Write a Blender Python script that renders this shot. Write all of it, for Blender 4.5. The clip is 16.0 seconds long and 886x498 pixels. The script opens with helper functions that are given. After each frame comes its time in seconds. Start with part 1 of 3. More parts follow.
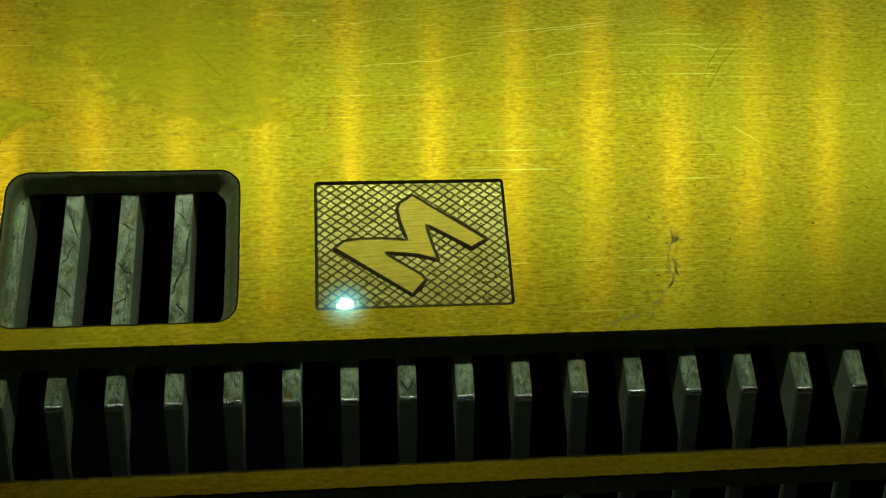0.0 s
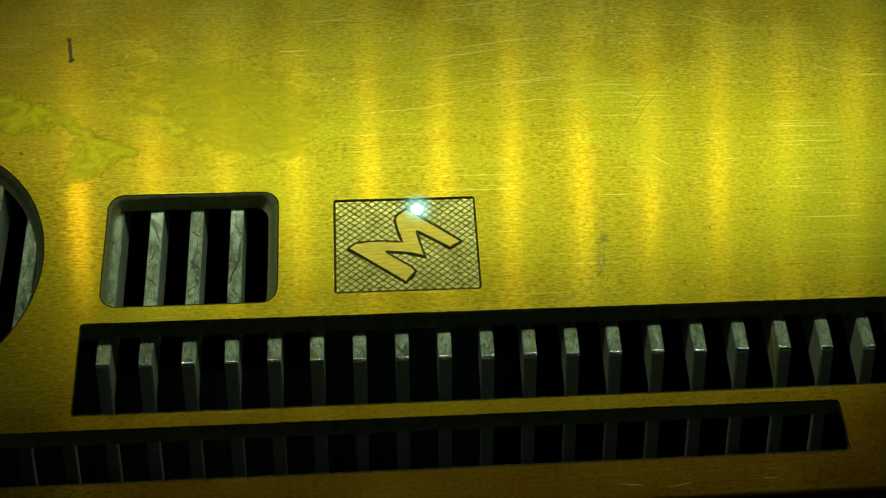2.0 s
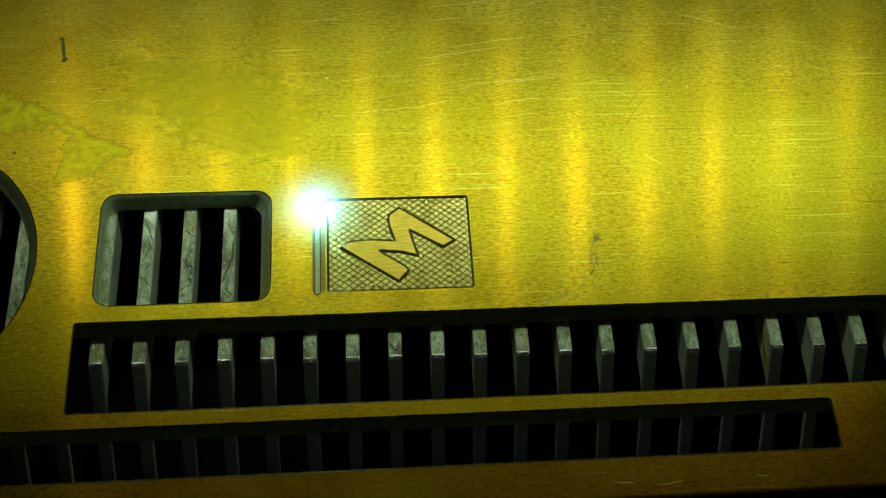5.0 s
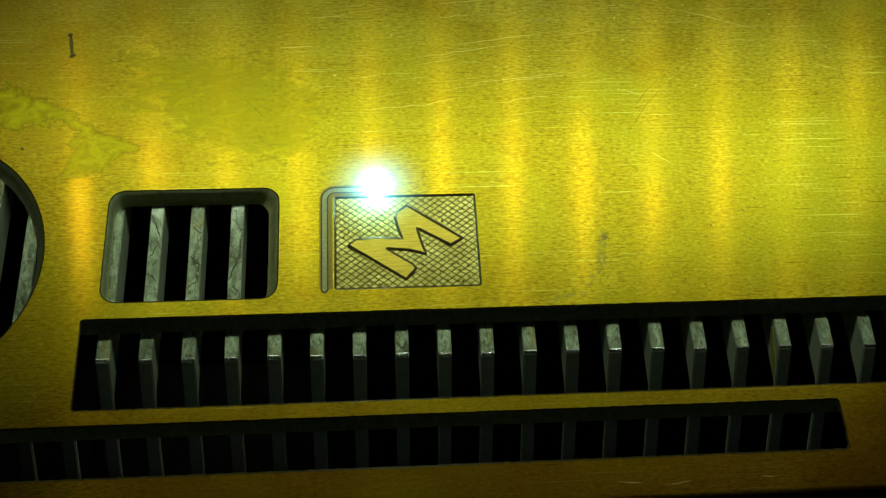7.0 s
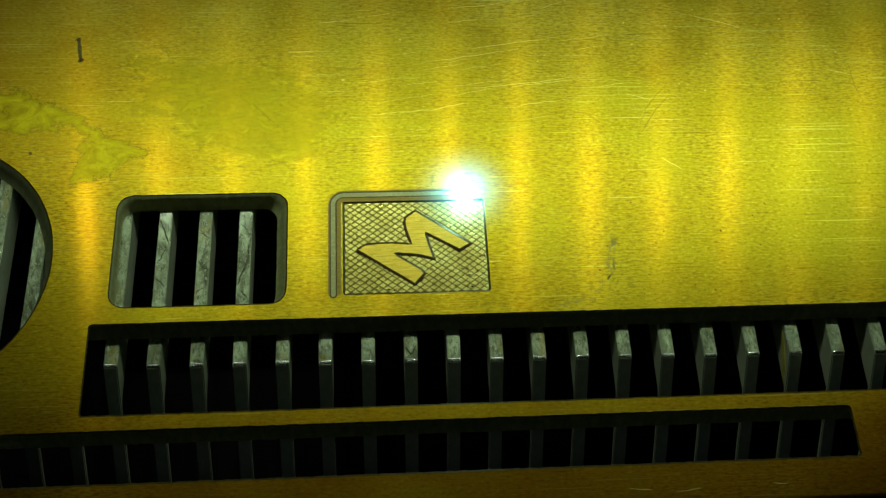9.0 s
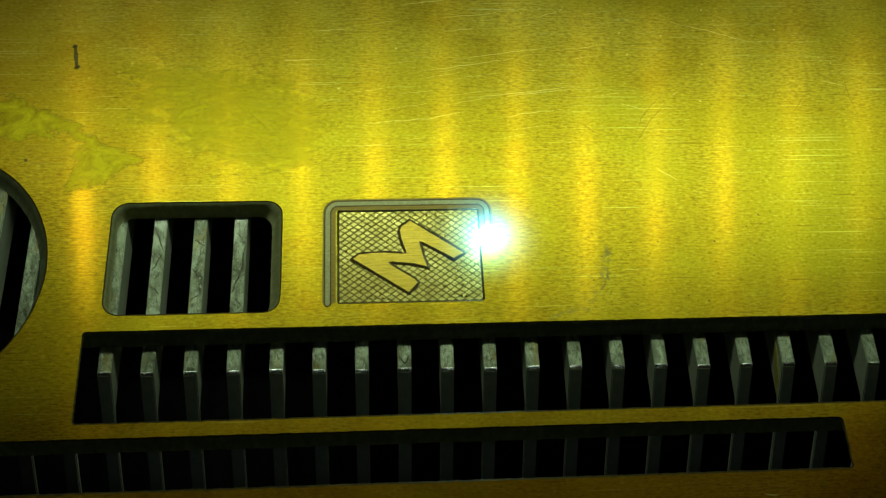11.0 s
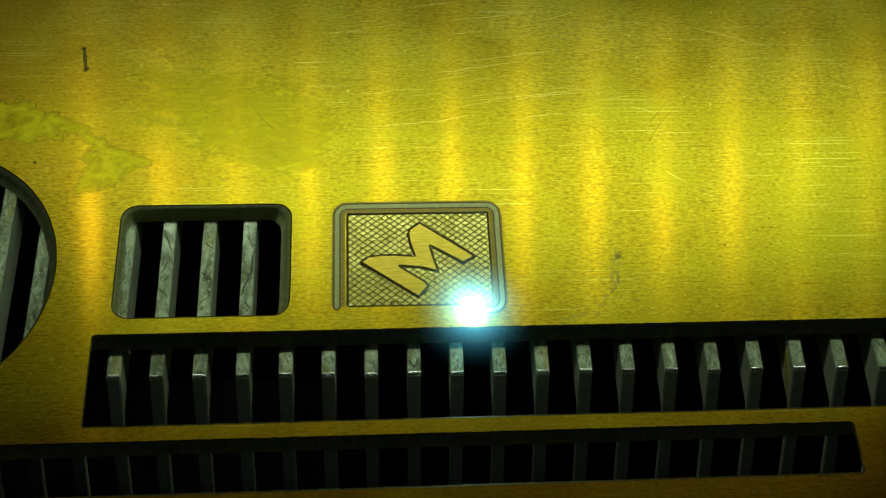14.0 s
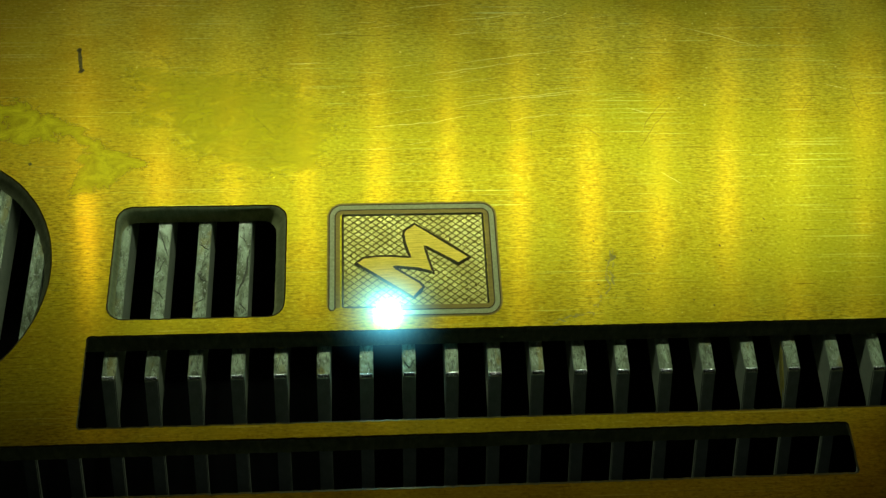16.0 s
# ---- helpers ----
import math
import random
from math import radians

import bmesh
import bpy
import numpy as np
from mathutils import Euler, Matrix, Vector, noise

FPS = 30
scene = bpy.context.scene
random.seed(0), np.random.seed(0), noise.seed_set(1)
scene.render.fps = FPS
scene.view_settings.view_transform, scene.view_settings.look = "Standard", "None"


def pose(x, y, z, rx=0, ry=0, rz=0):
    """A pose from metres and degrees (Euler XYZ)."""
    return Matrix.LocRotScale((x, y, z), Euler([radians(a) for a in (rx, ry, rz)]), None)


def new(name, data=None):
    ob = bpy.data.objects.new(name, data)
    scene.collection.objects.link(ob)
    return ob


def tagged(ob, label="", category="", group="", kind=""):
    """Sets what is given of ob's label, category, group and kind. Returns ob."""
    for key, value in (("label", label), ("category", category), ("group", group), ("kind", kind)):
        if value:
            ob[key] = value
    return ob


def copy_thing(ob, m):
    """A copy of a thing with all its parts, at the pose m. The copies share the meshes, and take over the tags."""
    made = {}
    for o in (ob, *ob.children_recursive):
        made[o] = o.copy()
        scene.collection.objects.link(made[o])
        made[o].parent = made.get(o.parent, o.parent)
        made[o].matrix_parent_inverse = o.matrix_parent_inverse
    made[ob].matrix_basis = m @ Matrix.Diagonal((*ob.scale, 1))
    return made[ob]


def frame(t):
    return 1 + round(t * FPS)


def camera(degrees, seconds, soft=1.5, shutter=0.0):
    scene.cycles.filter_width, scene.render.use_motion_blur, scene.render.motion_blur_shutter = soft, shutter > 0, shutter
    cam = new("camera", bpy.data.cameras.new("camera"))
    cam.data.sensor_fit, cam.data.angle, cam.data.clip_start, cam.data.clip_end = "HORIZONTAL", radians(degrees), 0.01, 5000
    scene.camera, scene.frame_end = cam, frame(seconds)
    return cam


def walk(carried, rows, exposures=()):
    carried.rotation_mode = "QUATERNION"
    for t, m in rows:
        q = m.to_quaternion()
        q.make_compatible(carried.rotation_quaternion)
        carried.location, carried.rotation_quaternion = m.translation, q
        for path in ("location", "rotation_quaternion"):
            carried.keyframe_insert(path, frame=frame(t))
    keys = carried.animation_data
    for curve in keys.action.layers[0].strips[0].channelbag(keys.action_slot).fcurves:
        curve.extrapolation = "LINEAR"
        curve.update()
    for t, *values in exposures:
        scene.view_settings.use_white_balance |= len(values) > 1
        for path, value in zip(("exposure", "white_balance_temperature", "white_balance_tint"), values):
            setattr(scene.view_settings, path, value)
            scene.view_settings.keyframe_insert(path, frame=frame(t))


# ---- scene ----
# Brass sheet lying on the slats of an engraving machine; world in metres, most sizes below in millimetres.
MM = 0.001
cam = camera(47.0, 16.0, soft=1.35)
PATH = [
    (0.0, (0.00397, -0.06033, 0.15313), (25.001, -4.653, -3.662)),
    (0.2, (0.00665, -0.06840, 0.16364), (25.589, -3.287, -3.250)),
    (0.4, (0.00526, -0.08039, 0.18144), (26.198, -3.224, -3.025)),
    (0.5, (0.00521, -0.08382, 0.19113), (25.821, -3.187, -3.100)),
    (1.0, (0.00729, -0.09073, 0.20298), (26.336, -2.846, -2.869)),
    (1.5, (0.00798, -0.09105, 0.20322), (26.581, -2.733, -3.155)),
    (2.0, (0.00799, -0.09118, 0.20403), (26.557, -2.870, -3.346)),
    (2.5, (0.00872, -0.09117, 0.20470), (26.544, -2.980, -3.445)),
    (3.0, (0.01021, -0.09083, 0.20613), (26.440, -3.036, -3.387)),
    (3.5, (0.01093, -0.09079, 0.20637), (26.398, -3.139, -3.402)),
    (4.0, (0.01031, -0.09144, 0.20537), (26.565, -3.054, -3.479)),
    (6.5, (0.00816, -0.09198, 0.20372), (26.646, -2.888, -3.294)),
    (7.0, (0.00849, -0.09112, 0.20394), (26.362, -2.850, -3.068)),
    (7.5, (0.00864, -0.09167, 0.20376), (26.363, -2.925, -3.142)),
    (8.0, (0.00755, -0.09110, 0.20363), (26.493, -2.923, -3.123)),
    (8.5, (0.00721, -0.09074, 0.20315), (26.556, -2.672, -2.995)),
    (11.0, (0.00815, -0.08932, 0.20435), (26.713, -2.962, -2.666)),
    (11.5, (0.00801, -0.08905, 0.20387), (26.775, -2.820, -2.592)),
    (12.0, (0.00633, -0.08872, 0.20352), (26.884, -2.823, -2.618)),
    (12.5, (0.00678, -0.08878, 0.20398), (26.889, -2.787, -2.641)),
    (13.0, (0.00804, -0.08836, 0.20497), (26.607, -3.010, -2.460)),
    (13.5, (0.00820, -0.08881, 0.20452), (26.661, -3.042, -2.498)),
    (14.0, (0.00693, -0.08850, 0.20402), (26.741, -2.809, -2.485)),
    (14.5, (0.00718, -0.08845, 0.20419), (26.690, -2.668, -2.535)),
    (15.0, (0.00802, -0.08847, 0.20495), (26.591, -2.989, -2.513)),
    (15.5, (0.00893, -0.08852, 0.20481), (26.550, -2.931, -2.452)),
    (16.0, (0.00764, -0.08853, 0.20433), (26.771, -2.864, -2.594)),
]
walk(cam, [(t, pose(*eye, *turn)) for t, eye, turn in PATH], [(0.0, -0.3), (0.5, -0.3), (1.0, -0.07), (2.0, 0.0), (4.0, 0.05), (16.0, 0.05)])

# ---- world and light ----
world = bpy.data.worlds.new("world")
scene.world = world
world.use_nodes = True
world.node_tree.nodes["Background"].inputs["Color"].default_value = (0.8, 1.0, 0.6, 1)
world.node_tree.nodes["Background"].inputs["Strength"].default_value = 0.05
LED_POWER = 170.0
LED_COLOUR = (0.82, 1.0, 0.76)
BAR_POWER = 2.9
PLASMA_POWER = 50.0


# ---- materials ----
class Nodes:
    """Short hand for a node tree."""

    def __init__(self, name):
        self.mat = bpy.data.materials.new(name)
        self.mat.use_nodes = True
        self.tree = self.mat.node_tree
        self.tree.nodes.clear()
        self.out = self.add("ShaderNodeOutputMaterial")

    def add(self, kind, **values):
        node = self.tree.nodes.new(kind)
        for key, value in values.items():
            if key in node.inputs:
                node.inputs[key].default_value = value
        return node

    def link(self, a, b):
        self.tree.links.new(a, b)

    def place(self, scale=(1, 1, 1), turn=(0, 0, 0), own=False):
        """World (or object) position in metres, scaled and turned."""
        if own:
            src = self.add("ShaderNodeTexCoord").outputs["Object"]
        else:
            src = self.add("ShaderNodeNewGeometry").outputs["Position"]
        m = self.add("ShaderNodeMapping")
        m.inputs["Scale"].default_value = scale
        m.inputs["Rotation"].default_value = turn
        self.link(src, m.inputs["Vector"])
        return m.outputs["Vector"]

    def noise(self, vec, scale=1.0, detail=3.0, rough=0.55, warp=0.0):
        n = self.add("ShaderNodeTexNoise")
        n.inputs["Scale"].default_value = scale
        n.inputs["Detail"].default_value = detail
        n.inputs["Roughness"].default_value = rough
        n.inputs["Distortion"].default_value = warp
        self.link(vec, n.inputs["Vector"])
        return n.outputs["Fac"]

    def ramp(self, fac, stops):
        r = self.add("ShaderNodeValToRGB")
        e = r.color_ramp.elements
        while len(e) < len(stops):
            e.new(0.5)
        for item, (at, col) in zip(e, stops):
            item.position = at
            item.color = (*col, 1) if isinstance(col, tuple) else (col, col, col, 1)
        self.link(fac, r.inputs["Fac"])
        return r.outputs["Color"]

    def mix(self, fac, a, b, mode="MIX"):
        m = self.add("ShaderNodeMix")
        m.data_type, m.blend_type = "RGBA", mode
        for value, socket in ((fac, m.inputs[0]), (a, m.inputs[6]), (b, m.inputs[7])):
            if isinstance(value, (int, float)):
                socket.default_value = value if socket == m.inputs[0] else (value, value, value, 1)
            elif isinstance(value, tuple):
                socket.default_value = (*value, 1)
            else:
                self.link(value, socket)
        return m.outputs[2]

    def bump(self, height, strength=0.3, distance=0.0001, base=None):
        b = self.add("ShaderNodeBump")
        b.inputs["Strength"].default_value = strength
        b.inputs["Distance"].default_value = distance
        self.link(height, b.inputs["Height"])
        if base is not None:
            self.link(base, b.inputs["Normal"])
        return b.outputs["Normal"]

    def finish(self, shader):
        self.link(shader.outputs[0], self.out.inputs["Surface"])
        return self.mat


def brass_material():
    n = Nodes("brushed_brass")
    # brushing: short bright strokes, longer dull ones
    stroke = n.noise(n.place((560, 2500, 1)), 1.0, 3, 0.65)
    stroke_fine = n.noise(n.place((650, 2200, 1)), 1.0, 2, 0.6)
    dull_stroke = n.noise(n.place((90, 2600, 1), (0, 0, -0.03)), 1.0, 3, 0.6)
    blot = n.noise(n.place((28, 40, 1)), 1.0, 5, 0.62, 0.6)
    haze = n.noise(n.place((14, 22, 1), (0, 0, 0.5)), 1.0, 2, 0.5)
    sand = n.noise(n.place((1000, 1700, 1)), 1.0, 2, 0.6)
    pits = n.noise(n.place((1100, 1300, 1)), 1.0, 1, 0.5)
    long_a = n.noise(n.place((18, 2600, 1), (0, 0, -0.09)), 1.0, 2, 0.5)
    long_b = n.noise(n.place((60, 3000, 1), (0, 0, -0.95)), 1.0, 1, 0.5)
    long_c = n.noise(n.place((50, 2600, 1), (0, 0, 0.55)), 1.0, 1, 0.5)
    patch = n.noise(n.place((30, 30, 1)), 1.0, 2, 0.5)
    specks = n.noise(n.place((900, 900, 1)), 1.0, 1, 0.5)
    split = n.add("ShaderNodeSeparateXYZ")
    n.link(n.place((1000, 1000, 1)), split.inputs[0])

    def span(axis, low, high, much):
        node = n.add("ShaderNodeMapRange")
        n.link(split.outputs[axis], node.inputs["Value"])
        node.inputs["From Min"].default_value = low
        node.inputs["From Max"].default_value = high
        node.inputs["To Max"].default_value = much
        return node.outputs[0]

    # wiped film: irregular dull patches with fairly sharp borders
    stain = n.ramp(n.noise(n.place((13, 22, 1), (0, 0, -0.35)), 1.0, 7, 0.6, 1.0), [(0.44, 0.0), (0.49, 0.35), (0.53, 0.5), (0.62, 0.85)])
    here = n.ramp(patch, [(0.48, 0.0), (0.60, 1.0)])
    scr_a = n.mix(1.0, n.ramp(long_a, [(0.62, 0.0), (0.68, 1.0)]), here, "MULTIPLY")
    scr_b = n.ramp(long_b, [(0.70, 0.0), (0.75, 0.8)])
    scr_c = n.ramp(long_c, [(0.71, 0.0), (0.76, 0.8)])
    col = n.ramp(blot, [(0.25, (0.64, 0.43, 0.014)), (0.5, (0.78, 0.56, 0.020)), (0.75, (0.86, 0.66, 0.030))])
    col = n.mix(n.ramp(dull_stroke, [(0.32, 0.30), (0.60, 0.0)]), col, (0.46, 0.31, 0.010))
    col = n.mix(n.mix(1.0, stain, 0.7, "MULTIPLY"), col, (0.63, 0.53, 0.016))
    col = n.mix(n.ramp(sand, [(0.30, 0.55), (0.45, 0.0)]), col, (0.34, 0.25, 0.012))
    col = n.mix(n.ramp(sand, [(0.56, 0.0), (0.70, 0.5)]), col, (0.95, 0.80, 0.08))
    col = n.mix(n.ramp(pits, [(0.13, 1.0), (0.19, 0.0)]), col, (0.12, 0.09, 0.01))
    col = n.mix(scr_b, col, (0.35, 0.24, 0.01))
    bright = n.mix(1.0, scr_a, scr_c, "ADD")
    bright = n.mix(1.0, bright, n.ramp(specks, [(0.78, 0.0), (0.82, 1.0)]), "ADD")
    col = n.mix(bright, col, (0.95, 0.85, 0.12))
    # greyer wiped area towards the far edge
    grey = n.mix(1.0, span("Y", 50.0, 80.0, 0.55), n.ramp(blot, [(0.35, 0.5), (0.6, 1.0)]), "MULTIPLY")
    col = n.mix(grey, col, n.mix(1.0, col, (0.98, 0.97, 3.0), "MULTIPLY"))
    # warm tarnish round the left cut-outs and near strips, light fall-off painted in too
    tarnish_dim = n.mix(1.0, span("X", 0.0, -85.0, 0.95), span("Y", 10.0, -36.0, 0.95), "LIGHTEN")
    tarnish_dim = n.mix(1.0, tarnish_dim, n.ramp(blot, [(0.35, 1.0), (0.65, 0.6)]), "MULTIPLY")
    col = n.mix(tarnish_dim, col, n.mix(1.0, col, (0.86, 0.61, 0.6), "MULTIPLY"))
    # near strips darkened again, the dimmer light put into the base colour
    near_dim = n.mix(1.0, span("Y", -16.0, -40.0, 0.9), n.ramp(haze, [(0.3, 0.7), (0.6, 1.0)]), "MULTIPLY")
    col = n.mix(near_dim, col, n.mix(1.0, col, (0.74, 0.60, 0.7), "MULTIPLY"))
    tan = n.add("ShaderNodeTangent")
    tan.direction_type = "UV_MAP"
    tan.uv_map = "flat"
    fineness = n.mix(0.25, n.ramp(haze, [(0.3, 0.20), (0.7, 0.24)]), n.ramp(stroke_fine, [(0.42, 0.30), (0.58, 0.13)]))
    metal = n.add("ShaderNodeBsdfPrincipled", Metallic=1.0, Anisotropic=1.0)
    gold = n.mix(1.0, col, (1.0, 0.64, 0.18), "MULTIPLY")
    gold = n.mix(n.ramp(stroke_fine, [(0.42, 0.85), (0.54, 0.0)]), gold, (0.20, 0.12, 0.004))
    n.link(gold, metal.inputs["Base Color"])
    n.link(fineness, metal.inputs["Roughness"])
    n.link(tan.outputs[0], metal.inputs["Tangent"])
    metal.inputs["Anisotropic Rotation"].default_value = 0.25
    dull = n.add("ShaderNodeBsdfPrincipled", Metallic=1.0)
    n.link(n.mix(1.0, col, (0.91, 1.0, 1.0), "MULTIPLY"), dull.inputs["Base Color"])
    n.link(n.ramp(blot, [(0.3, 0.40), (0.7, 0.47)]), dull.inputs["Roughness"])
    both = n.add("ShaderNodeMixShader")
    share = n.ramp(blot, [(0.3, 0.84), (0.7, 0.93)])
    share = n.mix(n.ramp(stroke, [(0.46, 0.0), (0.62, 1.0)]), share, 0.56)
    share = n.mix(stain, share, 0.96)
    # rubbed bare round the round hole
    bare = n.mix(1.0, span("X", -42.0, -56.0, 0.85), span("Y", 34.0, 27.0, 1.0), "MULTIPLY")
    bare = n.mix(1.0, bare, n.ramp(blot, [(0.36, 0.4), (0.6, 1.0)]), "MULTIPLY")
    share = n.mix(bare, share, n.ramp(stroke, [(0.42, 0.78), (0.62, 0.34)]))
    n.link(share, both.inputs[0])
    n.link(metal.outputs[0], both.inputs[1])
    n.link(dull.outputs[0], both.inputs[2])
    return n.finish(both)


def plain(name, stops, scale, rough=0.6, metal=0.0, bump=0.3, depth=0.0001, own=False, detail=4, spec=0.5):
    """A surface with blotches at two scales and relief; scale in 1/m for each axis."""
    n = Nodes(name)
    vec = n.place(scale, own=own)
    big = n.noise(vec, 1.0, detail, 0.6, 0.3)
    small = n.noise(vec, 7.0, 3, 0.6)
    both = n.mix(0.4, big, small)
    p = n.add("ShaderNodeBsdfPrincipled", Metallic=metal)
    p.inputs["Specular IOR Level"].default_value = spec
    n.link(n.ramp(both, stops), p.inputs["Base Color"])
    n.link(n.ramp(small, [(0.3, max(rough - 0.12, 0.03)), (0.7, min(rough + 0.12, 1.0))]), p.inputs["Roughness"])
    n.link(n.bump(both, bump, depth), p.inputs["Normal"])
    return n.finish(p)


def glow(name, colour, strength):
    n = Nodes(name)
    return n.finish(n.add("ShaderNodeEmission", Color=(*colour, 1), Strength=strength))


def slat_material():
    n = Nodes("scarred_aluminium")
    info = n.add("ShaderNodeObjectInfo")
    src = n.add("ShaderNodeTexCoord").outputs["Object"]
    shift = n.add("ShaderNodeVectorMath")
    n.link(src, shift.inputs[0])
    push = n.add("ShaderNodeCombineXYZ")
    rnd = n.add("ShaderNodeMath")
    rnd.operation = "MULTIPLY"
    rnd.inputs[1].default_value = 3.0
    n.link(info.outputs["Random"], rnd.inputs[0])
    n.link(rnd.outputs[0], push.inputs["Y"])
    n.link(push.outputs[0], shift.inputs[1])

    def at(scale, turn=(0, 0, 0)):
        m = n.add("ShaderNodeMapping")
        m.inputs["Scale"].default_value = scale
        m.inputs["Rotation"].default_value = turn
        n.link(shift.outputs[0], m.inputs["Vector"])
        return m.outputs["Vector"]

    blot = n.noise(at((320, 160, 200)), 1.0, 4, 0.65, 0.8)
    drops = n.noise(at((1400, 1000, 1200)), 1.0, 3, 0.7)
    cut = n.noise(at((1100, 420, 300), (0, 0, 0.7)), 1.0, 2, 0.5, 1.5)
    col = n.ramp(blot, [(0.34, (0.13, 0.15, 0.07)), (0.5, (0.31, 0.37, 0.22)), (0.64, (0.52, 0.62, 0.40))])
    rust = n.noise(at((260, 90, 200)), 1.0, 3, 0.6, 0.5)
    col = n.mix(n.ramp(rust, [(0.56, 0.0), (0.66, 0.6)]), col, (0.36, 0.30, 0.07))
    col = n.mix(n.ramp(cut, [(0.37, 0.55), (0.43, 0.0)]), col, (0.06, 0.055, 0.03))
    col = n.mix(n.ramp(drops, [(0.58, 0.0), (0.67, 0.8)]), col, (0.70, 0.74, 0.60))
    p = n.add("ShaderNodeBsdfPrincipled", Metallic=0.6)
    p.inputs["Coat Weight"].default_value = 0.25
    p.inputs["Coat Roughness"].default_value = 0.12
    n.link(col, p.inputs["Base Color"])
    n.link(n.ramp(drops, [(0.3, 0.34), (0.7, 0.6)]), p.inputs["Roughness"])
    n.link(n.bump(n.mix(0.4, n.mix(0.5, blot, drops), cut), 0.7, 0.0005), p.inputs["Normal"])
    return n.finish(p)


BRASS = brass_material()
# one cut wall in two tones: paler as lit in the window, shaded elsewhere
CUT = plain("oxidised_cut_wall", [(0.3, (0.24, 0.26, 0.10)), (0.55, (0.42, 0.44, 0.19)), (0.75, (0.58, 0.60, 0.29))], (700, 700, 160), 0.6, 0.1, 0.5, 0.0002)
SHADED_CUT = plain("shaded_cut_wall", [(0.3, (0.09, 0.10, 0.045)), (0.55, (0.19, 0.205, 0.095)), (0.75, (0.32, 0.34, 0.18))], (700, 700, 160), 0.6, 0.1, 0.5, 0.0002)
BURN = plain("burnt_brass_edge", [(0.3, (0.05, 0.036, 0.008)), (0.6, (0.14, 0.10, 0.02)), (0.8, (0.25, 0.18, 0.04))], (900, 900, 900), 0.55, 0.4, 0.4, 0.00005)
SCORCH = plain("scorched_brass", [(0.3, (0.24, 0.17, 0.03)), (0.6, (0.38, 0.28, 0.05)), (0.8, (0.50, 0.38, 0.07))], (200, 2500, 900), 0.5, 0.6, 0.4, 0.00004)
TINT = plain("heat_tinted_brass", [(0.35, (0.48, 0.35, 0.035)), (0.5, (0.70, 0.52, 0.06)), (0.65, (0.90, 0.68, 0.10))], (250, 3500, 900), 0.44, 0.9, 0.4, 0.00004)
FLOOR_DARK = plain("engraved_line_soot", [(0.3, (0.22, 0.165, 0.028)), (0.7, (0.38, 0.29, 0.055))], (900, 900, 900), 0.7, 0.2)
FROST = plain("frosted_engraved_brass", [(0.3, (0.44, 0.37, 0.07)), (0.5, (0.66, 0.58, 0.14)), (0.68, (0.96, 0.88, 0.28))], (110, 150, 700), 0.38, 0.9, 0.6, 0.0001)
TRACK = plain("fresh_engraved_track", [(0.3, (0.34, 0.34, 0.12)), (0.55, (0.54, 0.55, 0.24)), (0.8, (0.78, 0.78, 0.40))], (1800, 1800, 900), 0.5, 0.4, 0.6, 0.00006)
FAINT_STAIN = plain("faint_stain", [(0.3, (0.32, 0.265, 0.045)), (0.7, (0.50, 0.42, 0.08))], (1500, 1500, 900), 0.5, 0.5)
DIRT = plain("dark_stain", [(0.3, (0.06, 0.05, 0.008)), (0.7, (0.2, 0.16, 0.02))], (1500, 1500, 900), 0.8)
STAIN = plain("brown_stain", [(0.3, (0.10, 0.08, 0.012)), (0.7, (0.26, 0.21, 0.03))], (900, 900, 900), 0.7, 0.2)
SLAT = slat_material()
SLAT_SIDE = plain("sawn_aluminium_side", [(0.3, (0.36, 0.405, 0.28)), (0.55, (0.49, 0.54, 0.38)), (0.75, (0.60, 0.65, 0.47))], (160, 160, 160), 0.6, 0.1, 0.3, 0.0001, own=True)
# darker copy of the slat metal, the unlit slope put into its colour
SLAT_LEG = plain("shaded_aluminium_leg", [(0.3, (0.12, 0.14, 0.12)), (0.6, (0.20, 0.225, 0.20)), (0.8, (0.29, 0.32, 0.28))], (240, 160, 160), 0.5, 0.5, 0.3, 0.0001, own=True)
SCAR = plain("burnt_scar", [(0.3, (0.03, 0.03, 0.018)), (0.55, (0.10, 0.105, 0.06)), (0.75, (0.42, 0.47, 0.36))], (1600, 1600, 1600), 0.4, 0.6, 0.5, 0.0002)
SPLASH = plain("splashed_brass", [(0.3, (0.42, 0.36, 0.06)), (0.7, (0.66, 0.58, 0.14))], (900, 900, 900), 0.45, 0.4, 0.5, 0.0002)
EDGE = plain("browned_brass_edge", [(0.3, (0.085, 0.063, 0.017)), (0.6, (0.18, 0.134, 0.036)), (0.8, (0.29, 0.22, 0.063))], (900, 900, 900), 0.5, 0.4, 0.4, 0.00005)
GLINT = plain("pale_glint_metal", [(0.35, (0.45, 0.48, 0.42)), (0.6, (0.92, 0.95, 0.88))], (900, 900, 900), 0.2, 1.0, 0.7, 0.0002, own=True)
PAINT = plain("dark_machine_paint", [(0.3, (0.075, 0.078, 0.068)), (0.7, (0.11, 0.114, 0.10))], (25, 25, 25), 0.6, 0.0, 0.2, 0.0003)
BED = plain("unlit_bed", [(0.3, (0.004, 0.004, 0.004)), (0.7, (0.010, 0.010, 0.009))], (60, 60, 60), 0.85, 0.0, 0.2, 0.0003, spec=0.1)
STRIP = plain("white_strip_board", [(0.3, (0.6, 0.6, 0.55)), (0.7, (0.75, 0.75, 0.7))], (200, 200, 200), 0.5)
LED = glow("led_light", LED_COLOUR, 4.0)
CORE = glow("plasma_core", (0.34, 0.82, 1.0), PLASMA_POWER)


